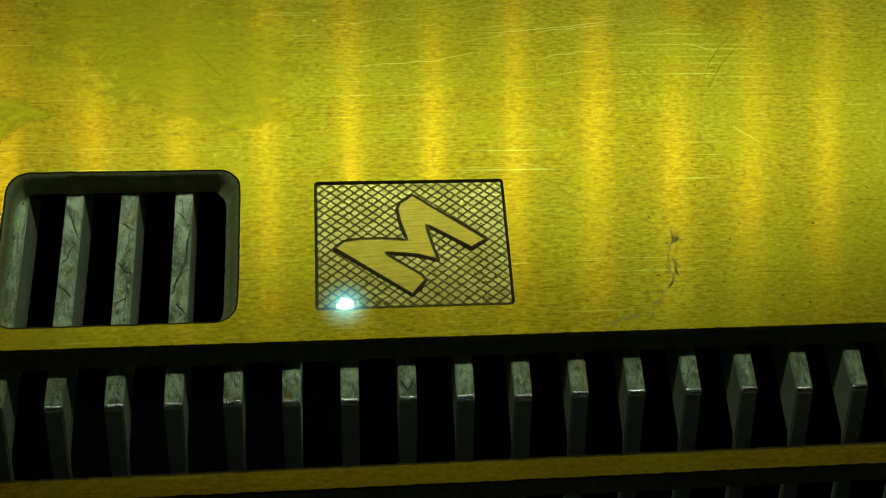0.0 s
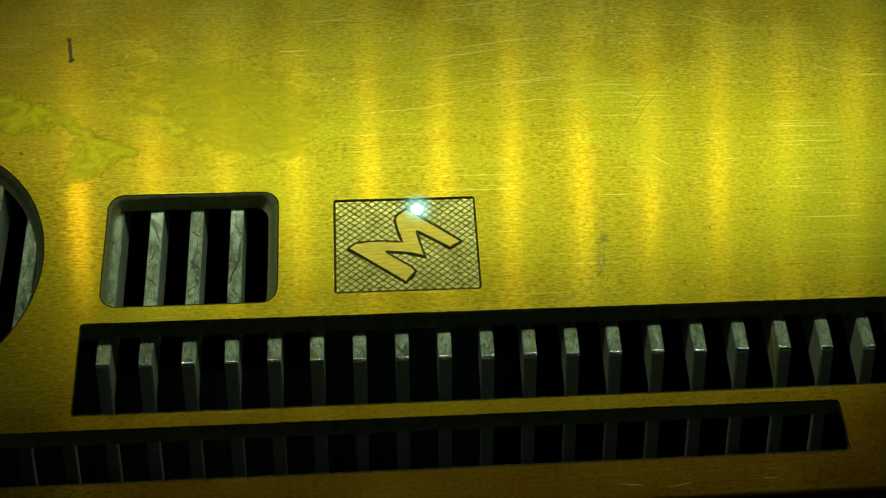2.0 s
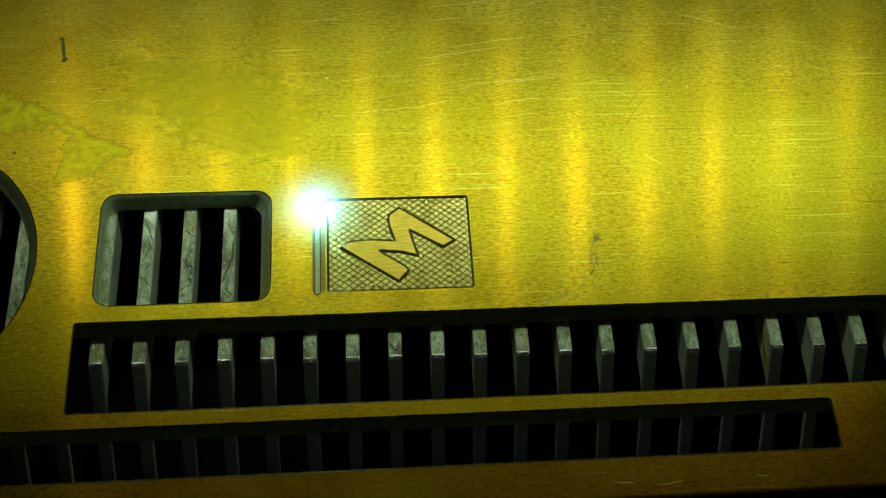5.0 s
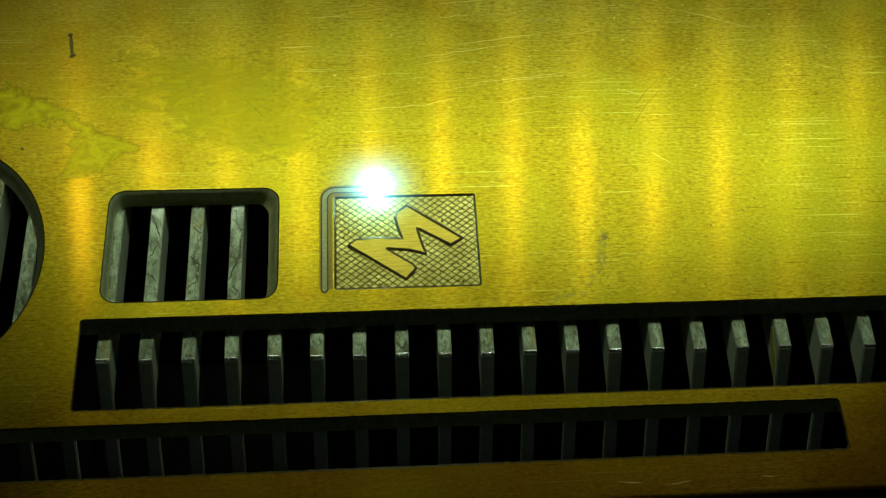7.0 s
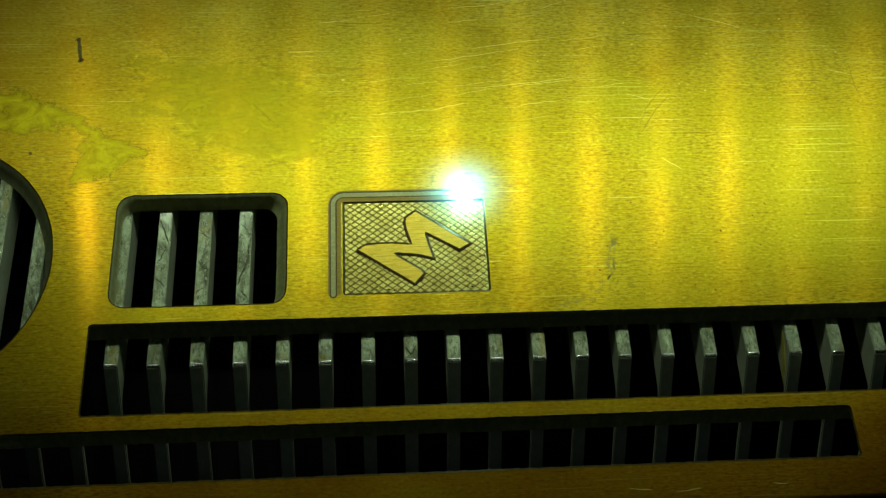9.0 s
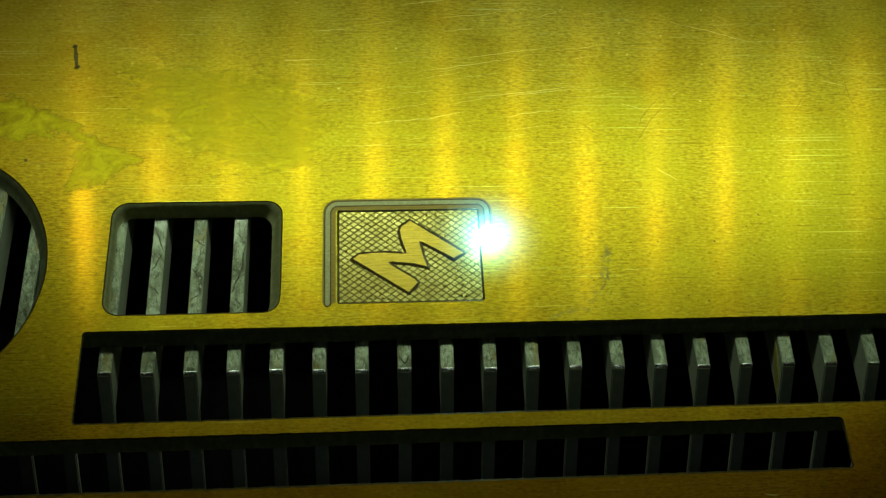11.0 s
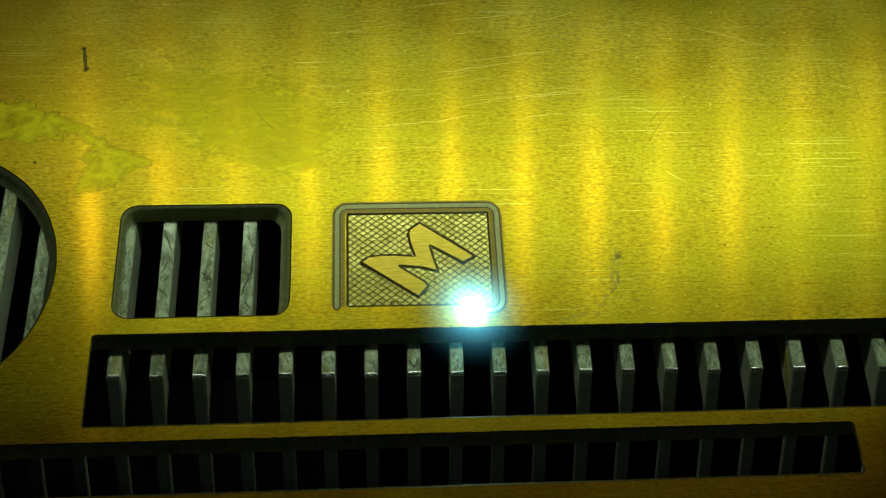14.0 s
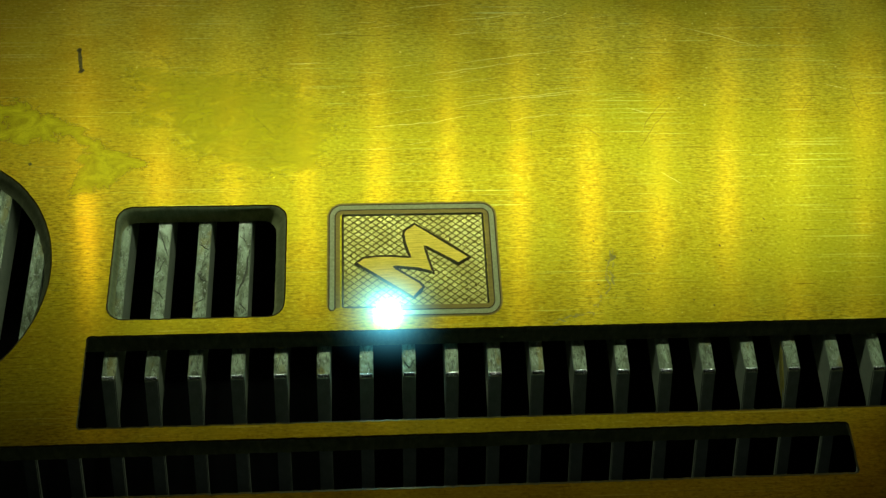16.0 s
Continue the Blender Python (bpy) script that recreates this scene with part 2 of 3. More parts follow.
# ---- mesh helpers ----
def mesh_of(name, bm, *mats):
    me = bpy.data.meshes.new(name)
    bm.to_mesh(me)
    bm.free()
    for m in mats:
        me.materials.append(m)
    return me


def part(name, bm, material, parent, label=""):
    mats = material if isinstance(material, (list, tuple)) else [material]
    ob = new(name, mesh_of(name, bm, *mats))
    ob.parent = parent
    return tagged(ob, label)


def box(bm, x0, x1, y0, y1, z0, z1, bevel=0.0):
    made = bmesh.ops.create_cube(bm, size=1.0)
    for v in made["verts"]:
        v.co = ((x0 + x1) / 2 + v.co.x * (x1 - x0), (y0 + y1) / 2 + v.co.y * (y1 - y0), (z0 + z1) / 2 + v.co.z * (z1 - z0))
    if bevel:
        edges = list({e for v in made["verts"] for e in v.link_edges})
        bmesh.ops.bevel(bm, geom=edges, offset=bevel, segments=2, affect="EDGES")


def rounded(x0, x1, y0, y1, r, step=1.2):
    """Stations round a rectangle with round corners, anticlockwise, in millimetres."""
    pts = []
    for cx, cy, a in ((x1 - r, y0 + r, -90), (x1 - r, y1 - r, 0), (x0 + r, y1 - r, 90), (x0 + r, y0 + r, 180)):
        for k in range(7):
            b = radians(a + 15 * k)
            pts.append(Vector((cx + r * math.cos(b), cy + r * math.sin(b))))
    out = []
    for a, b in zip(pts, pts[1:] + pts[:1]):
        n = max(1, int((b - a).length / step))
        out += [a.lerp(b, k / n) for k in range(n)]
    return out


def wobble(pts, size, scale, seed):
    """The cut's unevenness: moves stations by up to size millimetres."""
    return [p + size * Vector((noise.noise((p.x * scale, p.y * scale, seed)), noise.noise((p.x * scale, p.y * scale, seed + 9.3)))) for p in pts]


def inset(pts, d):
    """Stations moved inwards by d (anticlockwise loops)."""
    out = []
    for a, b, c in zip(pts[-1:] + pts[:-1], pts, pts[1:] + pts[:1]):
        t = (c - a).normalized()
        out.append(b + d * Vector((-t.y, t.x)))
    return out


def ring(bm, pts, z):
    return [bm.verts.new((p.x * MM, p.y * MM, z * MM)) for p in pts]


def skirt(bm, upper, lower, index=0, smooth=True):
    for a, b, c, d in zip(upper, upper[1:] + upper[:1], lower[1:] + lower[:1], lower):
        f = bm.faces.new((a, d, c, b))
        f.material_index, f.smooth = index, smooth


def fill(bm, loops, index=0, up=True):
    edges = []
    for loop in loops:
        for a, b in zip(loop, loop[1:] + loop[:1]):
            edges.append(bm.edges.get((a, b)) or bm.edges.new((a, b)))
    made = bmesh.ops.triangle_fill(bm, use_beauty=True, use_dissolve=False, edges=edges)
    for f in made["geom"]:
        if isinstance(f, bmesh.types.BMFace):
            f.normal_update()
            if (f.normal.z > 0) != up:
                f.normal_flip()
            f.material_index = index


# ---- structure: bed and machine housing ----
def slab(name, x0, x1, y0, y1, z0, z1, material, label):
    bm = bmesh.new()
    box(bm, x0, x1, y0, y1, z0, z1)
    return tagged(new(name, mesh_of(name, bm, material)), label, kind="structure")


# bed coloured near black, so the unlit depth below the slats is painted in
slab("floor", -0.70, 0.70, -0.36, 0.1305, -0.060, -0.045, BED, "machine bed under the slats, blackened as unlit depth")
slab("wall_north", -0.70, 0.70, 0.1305, 0.141, -0.060, 0.46, PAINT, "dark painted back wall of the machine housing")
slab("wall_south", -0.70, 0.70, -0.37, -0.36, -0.060, 0.46, PAINT, "dark painted front wall of the machine housing")
slab("wall_west", -0.71, -0.70, -0.37, 0.141, -0.060, 0.46, PAINT, "dark painted side wall of the machine housing")
slab("wall_east", 0.70, 0.71, -0.37, 0.141, -0.060, 0.46, PAINT, "dark painted side wall of the machine housing")
slab("ceiling", -0.71, 0.71, -0.37, 0.141, 0.46, 0.47, PAINT, "dark painted roof of the machine housing")


# ---- light strip on the back wall ----
def build_led_strip():
    strip = tagged(new("led_strip"), "white light strip with bright diodes on the back wall", "light strip")
    strip.location = (0.0087, 0.1305, 0.170)
    bm = bmesh.new()
    box(bm, -0.22, 0.31, -0.003, 0.0, -0.006, 0.006, 0.0006)
    part("strip_board", bm, STRIP, strip)
    # unseen lip and cover, added to keep diode light off the near strips
    bm = bmesh.new()
    box(bm, -0.22, 0.31, -0.0142, -0.0130, -0.0066, 0.008, 0.0003)
    box(bm, -0.22, 0.31, -0.0142, 0.0, 0.0081, 0.0092, 0.0003)
    part("shade", bm, STRIP, strip, "added white lip that dims the diodes towards the near strips")
    bm = bmesh.new()
    box(bm, -0.0028, 0.0028, -0.0018, 0.0, -0.0028, 0.0028, 0.0004)
    me = mesh_of("diode", bm, LED)
    lamp_data = bpy.data.lights.new("diode_light", "AREA")
    lamp_data.shape, lamp_data.size = "SQUARE", 0.0056
    lamp_data.color, lamp_data.energy = LED_COLOUR, LED_POWER * math.pi * 0.0056 ** 2
    for k in range(-4, 8):
        led = new("diode", me)
        led.parent = strip
        led.location = (k * 0.0300, -0.0032, 0)
        lamp = new("diode_light", lamp_data)
        lamp.parent = strip
        lamp.location = (k * 0.0300, -0.0072, -0.0010)
        lamp.rotation_euler = (radians(-45), 0, 0)


build_led_strip()


def build_ceiling_light():
    lamp = tagged(new("ceiling_light"), "dim white light bar under the roof of the housing", "light bar")
    lamp.location = (0.01, -0.20, 0.46)
    bm = bmesh.new()
    box(bm, -0.16, 0.16, -0.012, 0.012, -0.012, -0.0002, 0.002)
    part("bar_housing", bm, STRIP, lamp)
    bm = bmesh.new()
    box(bm, -0.15, 0.15, -0.003, 0.003, -0.0142, -0.0122, 0.0004)
    part("diffuser", bm, glow("bar_diffuser", (0.84, 1.0, 0.80), BAR_POWER), lamp)


build_ceiling_light()

# ---- slats ----
TURN = -0.3           # the slats lie a little askew to the sheet
PITCH = 9.324
THICK = 2.9
SLAT_TOP = -4.05
SLAT_EDGE = -13.6


def slat_profile():
    """Side view of a slat, in millimetres (y, z): flat bar with a sloping front leg down to the bed."""
    top, low = SLAT_TOP, -10.9
    pts = [(97.0, top), (60.0, top), (20.0, top), (0.0, top), (SLAT_EDGE, top)]
    for k in range(1, 5):
        a = radians(45 * k / 4)
        pts.append((SLAT_EDGE - 1.1 * math.sin(a), top - 1.1 * (1 - math.cos(a))))
    y, z = pts[-1]
    pts += [(y - 6.0, z - 6.0), (y - 14.0, z - 14.0), (y - 22.0, z - 22.0), (y - 22.6, -44.9)]
    pts += [(y - 20.0, -44.9), (y - 20.5, z - 22.2), (y - 13.0, z - 14.5), (y - 6.6, z - 7.7), (y - 4.9, low - 0.2), (-9.0, low), (0, low), (60, low), (86, low), (88, -44.9), (97, -44.9)]
    return pts


def build_splash(slat):
    """Three frozen runs of molten brass down the side of one slat, in millimetres (y, z)."""
    for y0, z0, y1, z1, w in ((-6.5, -4.9, -18.0, -9.0, 0.7), (-7.8, -5.8, -19.5, -10.9, 0.55), (-9.0, -5.0, -17.0, -8.3, 0.45)):
        bm = bmesh.new()
        bmesh.ops.create_icosphere(bm, subdivisions=2, radius=1.0)
        run = Vector((0, y1 - y0, z1 - z0))
        along, across = run.normalized(), Vector((0, -run.z, run.y)).normalized()
        for v in bm.verts:
            u = v.co.y
            fat = w * (0.75 + 0.25 * u + 0.25 * noise.noise((u * 3, w * 9, 0)))
            p = Vector((0, (y0 + y1) / 2, (z0 + z1) / 2)) + along * (u * run.length / 2) + across * (v.co.z * fat)
            v.co = Vector((v.co.x * 0.35, p.y, p.z)) * MM
        for f in bm.faces:
            f.smooth = True
        part("brass_run", bm, SPLASH, slat, "frozen yellow run of molten brass")


def build_gouge(slat, pts, width, material, label):
    """A shallow scar across a slat's top, raised at its lips, in the slat's millimetres."""
    line = []
    for a, b in zip(pts, pts[1:]):
        line += [Vector(a).lerp(Vector(b), k / 8) for k in range(8)]
    line.append(Vector(pts[-1]))
    line = wobble(line, 0.25, 0.9, pts[0][1])
    bm = bmesh.new()
    last = None
    for i, p in enumerate(line):
        t = (line[min(i + 1, len(line) - 1)] - line[max(i - 1, 0)]).normalized()
        w = width * (0.25 + 0.75 * math.sin(math.pi * (i + 0.4) / len(line))) * (0.7 + 0.6 * abs(noise.noise((i * 0.9, pts[0][1], 0.0))))
        side = Vector((-t.y, t.x)) * w / 2
        row = [bm.verts.new((min(max(p.x + side.x * o, 0.1), THICK - 0.1) * MM, (p.y + side.y * o) * MM, (SLAT_TOP + h) * MM)) for o, h in ((1, 0.004), (0.5, 0.05), (0, 0.012), (-0.5, 0.05), (-1, 0.004))]
        if last:
            for k in range(4):
                bm.faces.new((last[k], last[k + 1], row[k + 1], row[k]))
        last = row
    bmesh.ops.recalc_face_normals(bm, faces=bm.faces)
    part("scar", bm, material, slat, label)


# scars on single slats: points (x, y) in the slat's millimetres, and width
SCARS = {
    1: [([(0.2, 21.5), (1.6, 17.8), (2.7, 15.0)], 0.35), ([(2.2, 14.5), (1.0, 11.5), (0.3, 10.6)], 0.3), ([(0.4, 7.0), (2.5, 4.4)], 0.25)],
    2: [([(0.3, 18.0), (2.6, 16.6)], 0.3), ([(0.3, 11.0), (1.5, 9.2), (2.6, 8.6)], 0.35), ([(0.4, 3.4), (2.4, 4.6)], 0.3)],
    3: [([(2.7, 16.5), (2.2, 11.0), (1.2, 7.6), (0.3, 4.8)], 0.55), ([(0.4, 20.0), (1.8, 18.4)], 0.25), ([(1.0, 3.2), (2.6, 1.4)], 0.35)],
    7: [([(0.3, -10.6), (1.4, -12.6), (2.6, -10.4)], 0.5)],
    4: [([(0.5, -7.2), (2.2, -7.4)], 0.9)],
}


def build_slats():
    bm = bmesh.new()
    prof = slat_profile()
    left = [bm.verts.new((0, y * MM, z * MM)) for y, z in prof]
    right = [bm.verts.new((THICK * MM, y * MM, z * MM)) for y, z in prof]
    bm.faces.new(left)
    bm.faces.new(right[::-1])
    n = len(prof)
    for i in range(n):
        j = (i + 1) % n
        bm.faces.new((left[i], right[i], right[j], left[j]))
    bmesh.ops.recalc_face_normals(bm, faces=bm.faces)
    rim = [e for e in bm.edges if abs(e.verts[0].co.x - e.verts[1].co.x) < 1e-7 and max(e.verts[0].co.z, e.verts[1].co.z) > -0.03]
    bmesh.ops.bevel(bm, geom=rim, offset=0.00022, segments=2, affect="EDGES")
    bmesh.ops.triangulate(bm, faces=[f for f in bm.faces if len(f.verts) > 4])
    bm.normal_update()
    # faces sorted by direction; front slopes get the darker, shaded colour
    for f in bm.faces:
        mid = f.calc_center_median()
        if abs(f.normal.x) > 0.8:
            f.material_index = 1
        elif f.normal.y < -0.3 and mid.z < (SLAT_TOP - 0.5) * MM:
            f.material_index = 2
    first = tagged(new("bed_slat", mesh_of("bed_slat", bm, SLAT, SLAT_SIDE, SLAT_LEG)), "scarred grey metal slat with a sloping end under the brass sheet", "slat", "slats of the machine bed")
    # extra strip of brighter metal on the rounded corner, added for its glint
    bm = bmesh.new()
    arc = []
    for k in range(9):
        a = radians(-14 + 66 * k / 8)
        r = 1.1 + 0.035 * math.sin(math.pi * k / 8)
        arc.append((SLAT_EDGE - r * math.sin(a), SLAT_TOP - 1.1 + r * math.cos(a)))
    rows = []
    for i in range(8):
        x = 0.16 + (THICK - 0.32) * i / 7
        ripple = 0.045 * noise.noise((i * 0.8, 3.0, 0.0))
        rows.append([bm.verts.new((x * MM, (yy + ripple) * MM, (zz + 0.5 * ripple) * MM)) for yy, zz in arc])
    for a, b in zip(rows, rows[1:]):
        for k in range(8):
            f = bm.faces.new((a[k], a[k + 1], b[k + 1], b[k]))
            f.smooth = True
    bmesh.ops.recalc_face_normals(bm, faces=bm.faces)
    part("glint_strip", bm, GLINT, first, "bright metal strip added for the glint on the edge")
    base = Matrix.Rotation(radians(TURN), 4, "Z")

    def spot(i):
        """Slats stand a little unevenly, and their ends run askew to the sheet."""
        x = -51.9 + PITCH * i - 0.62 + 1.5 * (max(i - 8.7, -9.2) / 8.7) ** 2
        return base @ Matrix.Translation((x * MM, (0.08 - 0.0075 * x + random.uniform(-0.2, 0.2)) * MM, 0))

    first.matrix_basis = spot(0)
    for i in list(range(-6, 0)) + list(range(1, 21)):
        slat = copy_thing(first, spot(i))
        if i == 16:
            build_splash(slat)
        for pts, width in SCARS.get(i, []):
            build_gouge(slat, pts, width, SPLASH if i == 4 else SCAR, "yellow splash of brass" if i == 4 else "dark scar left by the beam")


build_slats()

# ---- brass sheet ----
PLATE_X0, PLATE_X1, PLATE_Y0, PLATE_Y1, PLATE_T = -125.0, 185.0, -48.3, 113.5, 4.0
WINDOW = (-50.3, -12.7, -1.3, 25.9, 3.4)
SLOT_A = (-53.6, 172.0, -25.1, -5.35, 0.5)
SLOT_B = (-92.0, 106.2, -39.2, -28.75, 0.5)
RECT = (0.0, 32.0, 0.3, 23.3, 0.5)
FIELD_Z = -0.42


def circle_loop(cx, cy, r, n=150):
    return [Vector((cx + r * math.cos(2 * math.pi * k / n), cy + r * math.sin(2 * math.pi * k / n))) for k in range(n)]


def build_plate():
    plate = tagged(new("brass_sheet"), "thick brushed brass sheet with cut-out slots and an engraved panel", "metal sheet")
    bm = bmesh.new()
    outer = rounded(PLATE_X0, PLATE_X1, PLATE_Y0, PLATE_Y1, 1.5, 6.0)
    holes = [
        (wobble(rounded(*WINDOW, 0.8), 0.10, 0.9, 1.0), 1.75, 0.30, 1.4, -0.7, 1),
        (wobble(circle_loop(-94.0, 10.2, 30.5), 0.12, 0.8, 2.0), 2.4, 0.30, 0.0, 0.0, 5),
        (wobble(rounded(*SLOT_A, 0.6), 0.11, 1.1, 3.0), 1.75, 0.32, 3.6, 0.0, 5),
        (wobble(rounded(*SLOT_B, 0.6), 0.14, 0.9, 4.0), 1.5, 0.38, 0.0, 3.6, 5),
    ]
    rim = ring(bm, inset(outer, 1.2), 0.0)
    tops, lows = [], []
    for pts, taper, lip, lean, right, side in holes:
        a = ring(bm, inset(pts, -lip), 0.0)
        b = ring(bm, pts, -0.06)
        # the cut leans inwards: steep at the near side, undercut at some ends
        x0, x1, y0, y1 = min(p.x for p in pts), max(p.x for p in pts), min(p.y for p in pts), max(p.y for p in pts)
        low = [Vector((x0 + taper - lean + (p.x - x0) * (x1 - x0 - 2 * taper + lean + right) / (x1 - x0), y0 + 0.3 + (p.y - y0) * (y1 - y0 - taper - 0.3) / (y1 - y0))) for p in pts]
        b2 = ring(bm, wobble([p.lerp(q, 0.45) for p, q in zip(pts, low)], 0.12, 1.1, 5.0), -PLATE_T * 0.5)
        c = ring(bm, wobble(low, 0.07, 1.3, 6.0), -PLATE_T)
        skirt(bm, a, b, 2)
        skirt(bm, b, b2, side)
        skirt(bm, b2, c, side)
        tops.append(a)
        lows.append(c)
    # recess of the engraved panel
    pts = rounded(*RECT, 0.8)
    a = ring(bm, inset(pts, -0.20), 0.0)
    b = ring(bm, inset(pts, 0.02), -0.05)
    c = ring(bm, inset(pts, 0.22), FIELD_Z)
    skirt(bm, a, b, 4)
    skirt(bm, b, c, 4)
    fill(bm, [c], 3)
    fill(bm, [rim] + tops + [a], 0)
    # rounded outer edge
    e1 = ring(bm, inset(outer, 0.60), -0.16)
    e2 = ring(bm, inset(outer, 0.18), -0.55)
    e4 = ring(bm, outer, -1.2)
    e3 = ring(bm, outer, -PLATE_T)
    for u, d in ((rim, e1), (e1, e2), (e2, e4), (e4, e3)):
        for p, q, r, s in zip(u, u[1:] + u[:1], d[1:] + d[:1], d):
            f = bm.faces.new((p, s, r, q))
            f.normal_update()
            f.smooth = True
    fill(bm, [e3] + lows, 1, up=False)
    uv = bm.loops.layers.uv.new("flat")
    for f in bm.faces:
        for l in f.loops:
            l[uv].uv = (l.vert.co.x * 4, l.vert.co.y * 4)
    part("sheet", bm, [BRASS, CUT, BURN, FLOOR_DARK, EDGE, SHADED_CUT], plate, "brushed brass sheet with burnt cut edges")
    return plate


plate = build_plate()

# engraved letter M, lying on its slant, standing proud of the panel's ground
LETTER = [(16.36, 20.83), (28.64, 12.05), (25.8, 10.46), (18.45, 14.94), (19.2, 11.9), (20.2, 8.36), (16.64, 9.4), (11.38, 9.97),
          (17.24, 5.97), (17.88, 4.89), (15.57, 2.24), (2.78, 11.05), (4.63, 12.39), (7.37, 12.75), (10.9, 12.75), (15.02, 12.36), (13.99, 15.58), (13.62, 18.04), (14.03, 19.15)]


def letter_loop(step=0.5):
    pts = [Vector(p) for p in LETTER][::-1]
    out = []
    for a, b in zip(pts, pts[1:] + pts[:1]):
        n = max(1, int((b - a).length / step))
        out += [a.lerp(b, k / n) for k in range(n)]
    return out


def under_letter(x, y, depth):
    pts = LETTER
    hit = False
    near = 1e9
    for (ax, ay), (bx, by) in zip(pts, pts[1:] + pts[:1]):
        if (ay > y) != (by > y) and x < (bx - ax) * (y - ay) / (by - ay) + ax:
            hit = not hit
        d = Vector((bx - ax, by - ay))
        t = min(1, max(0, ((x - ax) * d.x + (y - ay) * d.y) / d.length_squared))
        near = min(near, math.hypot(x - ax - t * d.x, y - ay - t * d.y))
    return hit and near > depth


def build_letter():
    bm = bmesh.new()
    pts = letter_loop()
    a = ring(bm, inset(pts, 0.34), -0.06)
    b = ring(bm, inset(pts, 0.06), -0.16)
    c = ring(bm, inset(pts, -0.40), FIELD_Z)
    skirt(bm, a, b, 1)
    skirt(bm, b, c, 1)
    fill(bm, [a], 0)
    part("letter", bm, [TINT, EDGE], plate, "raised letter M with burnt dark edges")


build_letter()

# cross-hatched ground: rows of frosted diamonds between sooty lines
CELL_X, CELL_Y = 2.02, 1.52


def diamond(bm, cx, cy, base_x, base_y):
    """A low pyramid with a blunt top, clipped to the panel."""
    x0, x1, y0, y1 = RECT[0] + 0.24, RECT[1] - 0.24, RECT[2] + 0.24, RECT[3] - 0.24
    loops = []
    for k, z in ((1.0, FIELD_Z + 0.01), (0.95, FIELD_Z + 0.05), (0.80, FIELD_Z + 0.08)):
        loops.append([bm.verts.new((min(max(cx + sx * base_x * k, x0), x1) * MM, min(max(cy + sy * base_y * k, y0), y1) * MM, z * MM)) for sx, sy in ((1, 0), (0, 1), (-1, 0), (0, -1))])
    for u, d in ((loops[1], loops[0]), (loops[2], loops[1])):
        for i in range(4):
            j = (i + 1) % 4
            bm.faces.new((u[i], d[i], d[j], u[j]))
    bm.faces.new(loops[2])


def build_hatching():
    whole, cut = [], []
    rows = int((RECT[3] - RECT[2]) / CELL_Y * 2) + 2
    for j in range(-1, rows + 1):
        cy = RECT[3] - 1.15 - j * CELL_Y / 2
        for i in range(-1, 18):
            cx = RECT[0] + 0.5 + (i + 0.5 * (j % 2)) * CELL_X
            hx, hy = CELL_X / 2, CELL_Y / 2
            if not (RECT[0] + 0.1 < cx < RECT[1] - 0.1 and RECT[2] + 0.1 < cy < RECT[3] - 0.1) or under_letter(cx, cy, 0.9):
                continue
            clear = RECT[0] + 0.45 + hx < cx < RECT[1] - 0.45 - hx and RECT[2] + 0.45 + hy < cy < RECT[3] - 0.45 - hy
            (whole if clear else cut).append((cx, cy))
    bx, by = CELL_X / 2 - 0.13, CELL_Y / 2 - 0.11
    bm = bmesh.new()
    loops = []
    for k, z in ((1.0, 0.01), (0.95, 0.05), (0.80, 0.08)):
        loops.append([bm.verts.new((sx * bx * k * MM, sy * by * k * MM, z * MM)) for sx, sy in ((1, 0), (0, 1), (-1, 0), (0, -1))])
    for u, d in ((loops[1], loops[0]), (loops[2], loops[1])):
        for i in range(4):
            j = (i + 1) % 4
            bm.faces.new((u[i], d[i], d[j], u[j]))
    bm.faces.new(loops[2])
    me = mesh_of("diamond", bm, FROST)
    for cx, cy in whole[:300]:
        ob = new("diamond", me)
        ob.parent = plate
        ob.location = (cx * MM, cy * MM, FIELD_Z * MM)
    bm = bmesh.new()
    for cx, cy in cut + whole[300:]:
        diamond(bm, cx, cy, bx, by)
    tagged(part("diamond_border", bm, FROST, plate), kind="stuff")


build_hatching()

# ---- the line that the beam engraves round the panel ----
LINE = (-2.3, 34.0, -1.15, 25.1, 2.4)


def line_path(step=0.5):
    """Stations from the start at the lower corner, clockwise round the panel."""
    x0, x1, y0, y1, r = LINE
    raw = [Vector((x0, 0.3)), Vector((x0, y1 - r))]
    for cx, cy, a in ((x0 + r, y1 - r, 180), (x1 - r, y1 - r, 90), (x1 - r, y0 + r, 0)):
        raw += [Vector((cx + r * math.cos(radians(a - 15 * k)), cy + r * math.sin(radians(a - 15 * k)))) for k in range(7)]
    raw.append(Vector((x0 + 3.0, y0)))
    out = [raw[0]]
    for a, b in zip(raw, raw[1:]):
        n = max(1, round((b - a).length / step))
        out += [a.lerp(b, k / n) for k in range(1, n + 1)]
    return out


STATIONS = line_path()
ALONG = [0.0]
for p, q in zip(STATIONS, STATIONS[1:]):
    ALONG.append(ALONG[-1] + (q - p).length)
# how far the beam has come (seconds, millimetres)
PACE = [(2.15, 0.0), (2.5, 3.0), (3.0, 6.0), (3.5, 9.5), (4.2, 14.3), (6.3, 29.8), (7.0, 35.5), (7.8, 42.0), (8.7, 51.5), (10.8, 67.0), (11.6, 73.0), (12.5, 79.2), (13.2, 83.6), (14.0, 91.0), (15.0, 100.0), (16.0, 108.3)]


def when(s):
    return float(np.interp(s, [b for _, b in PACE], [a for a, _ in PACE]))


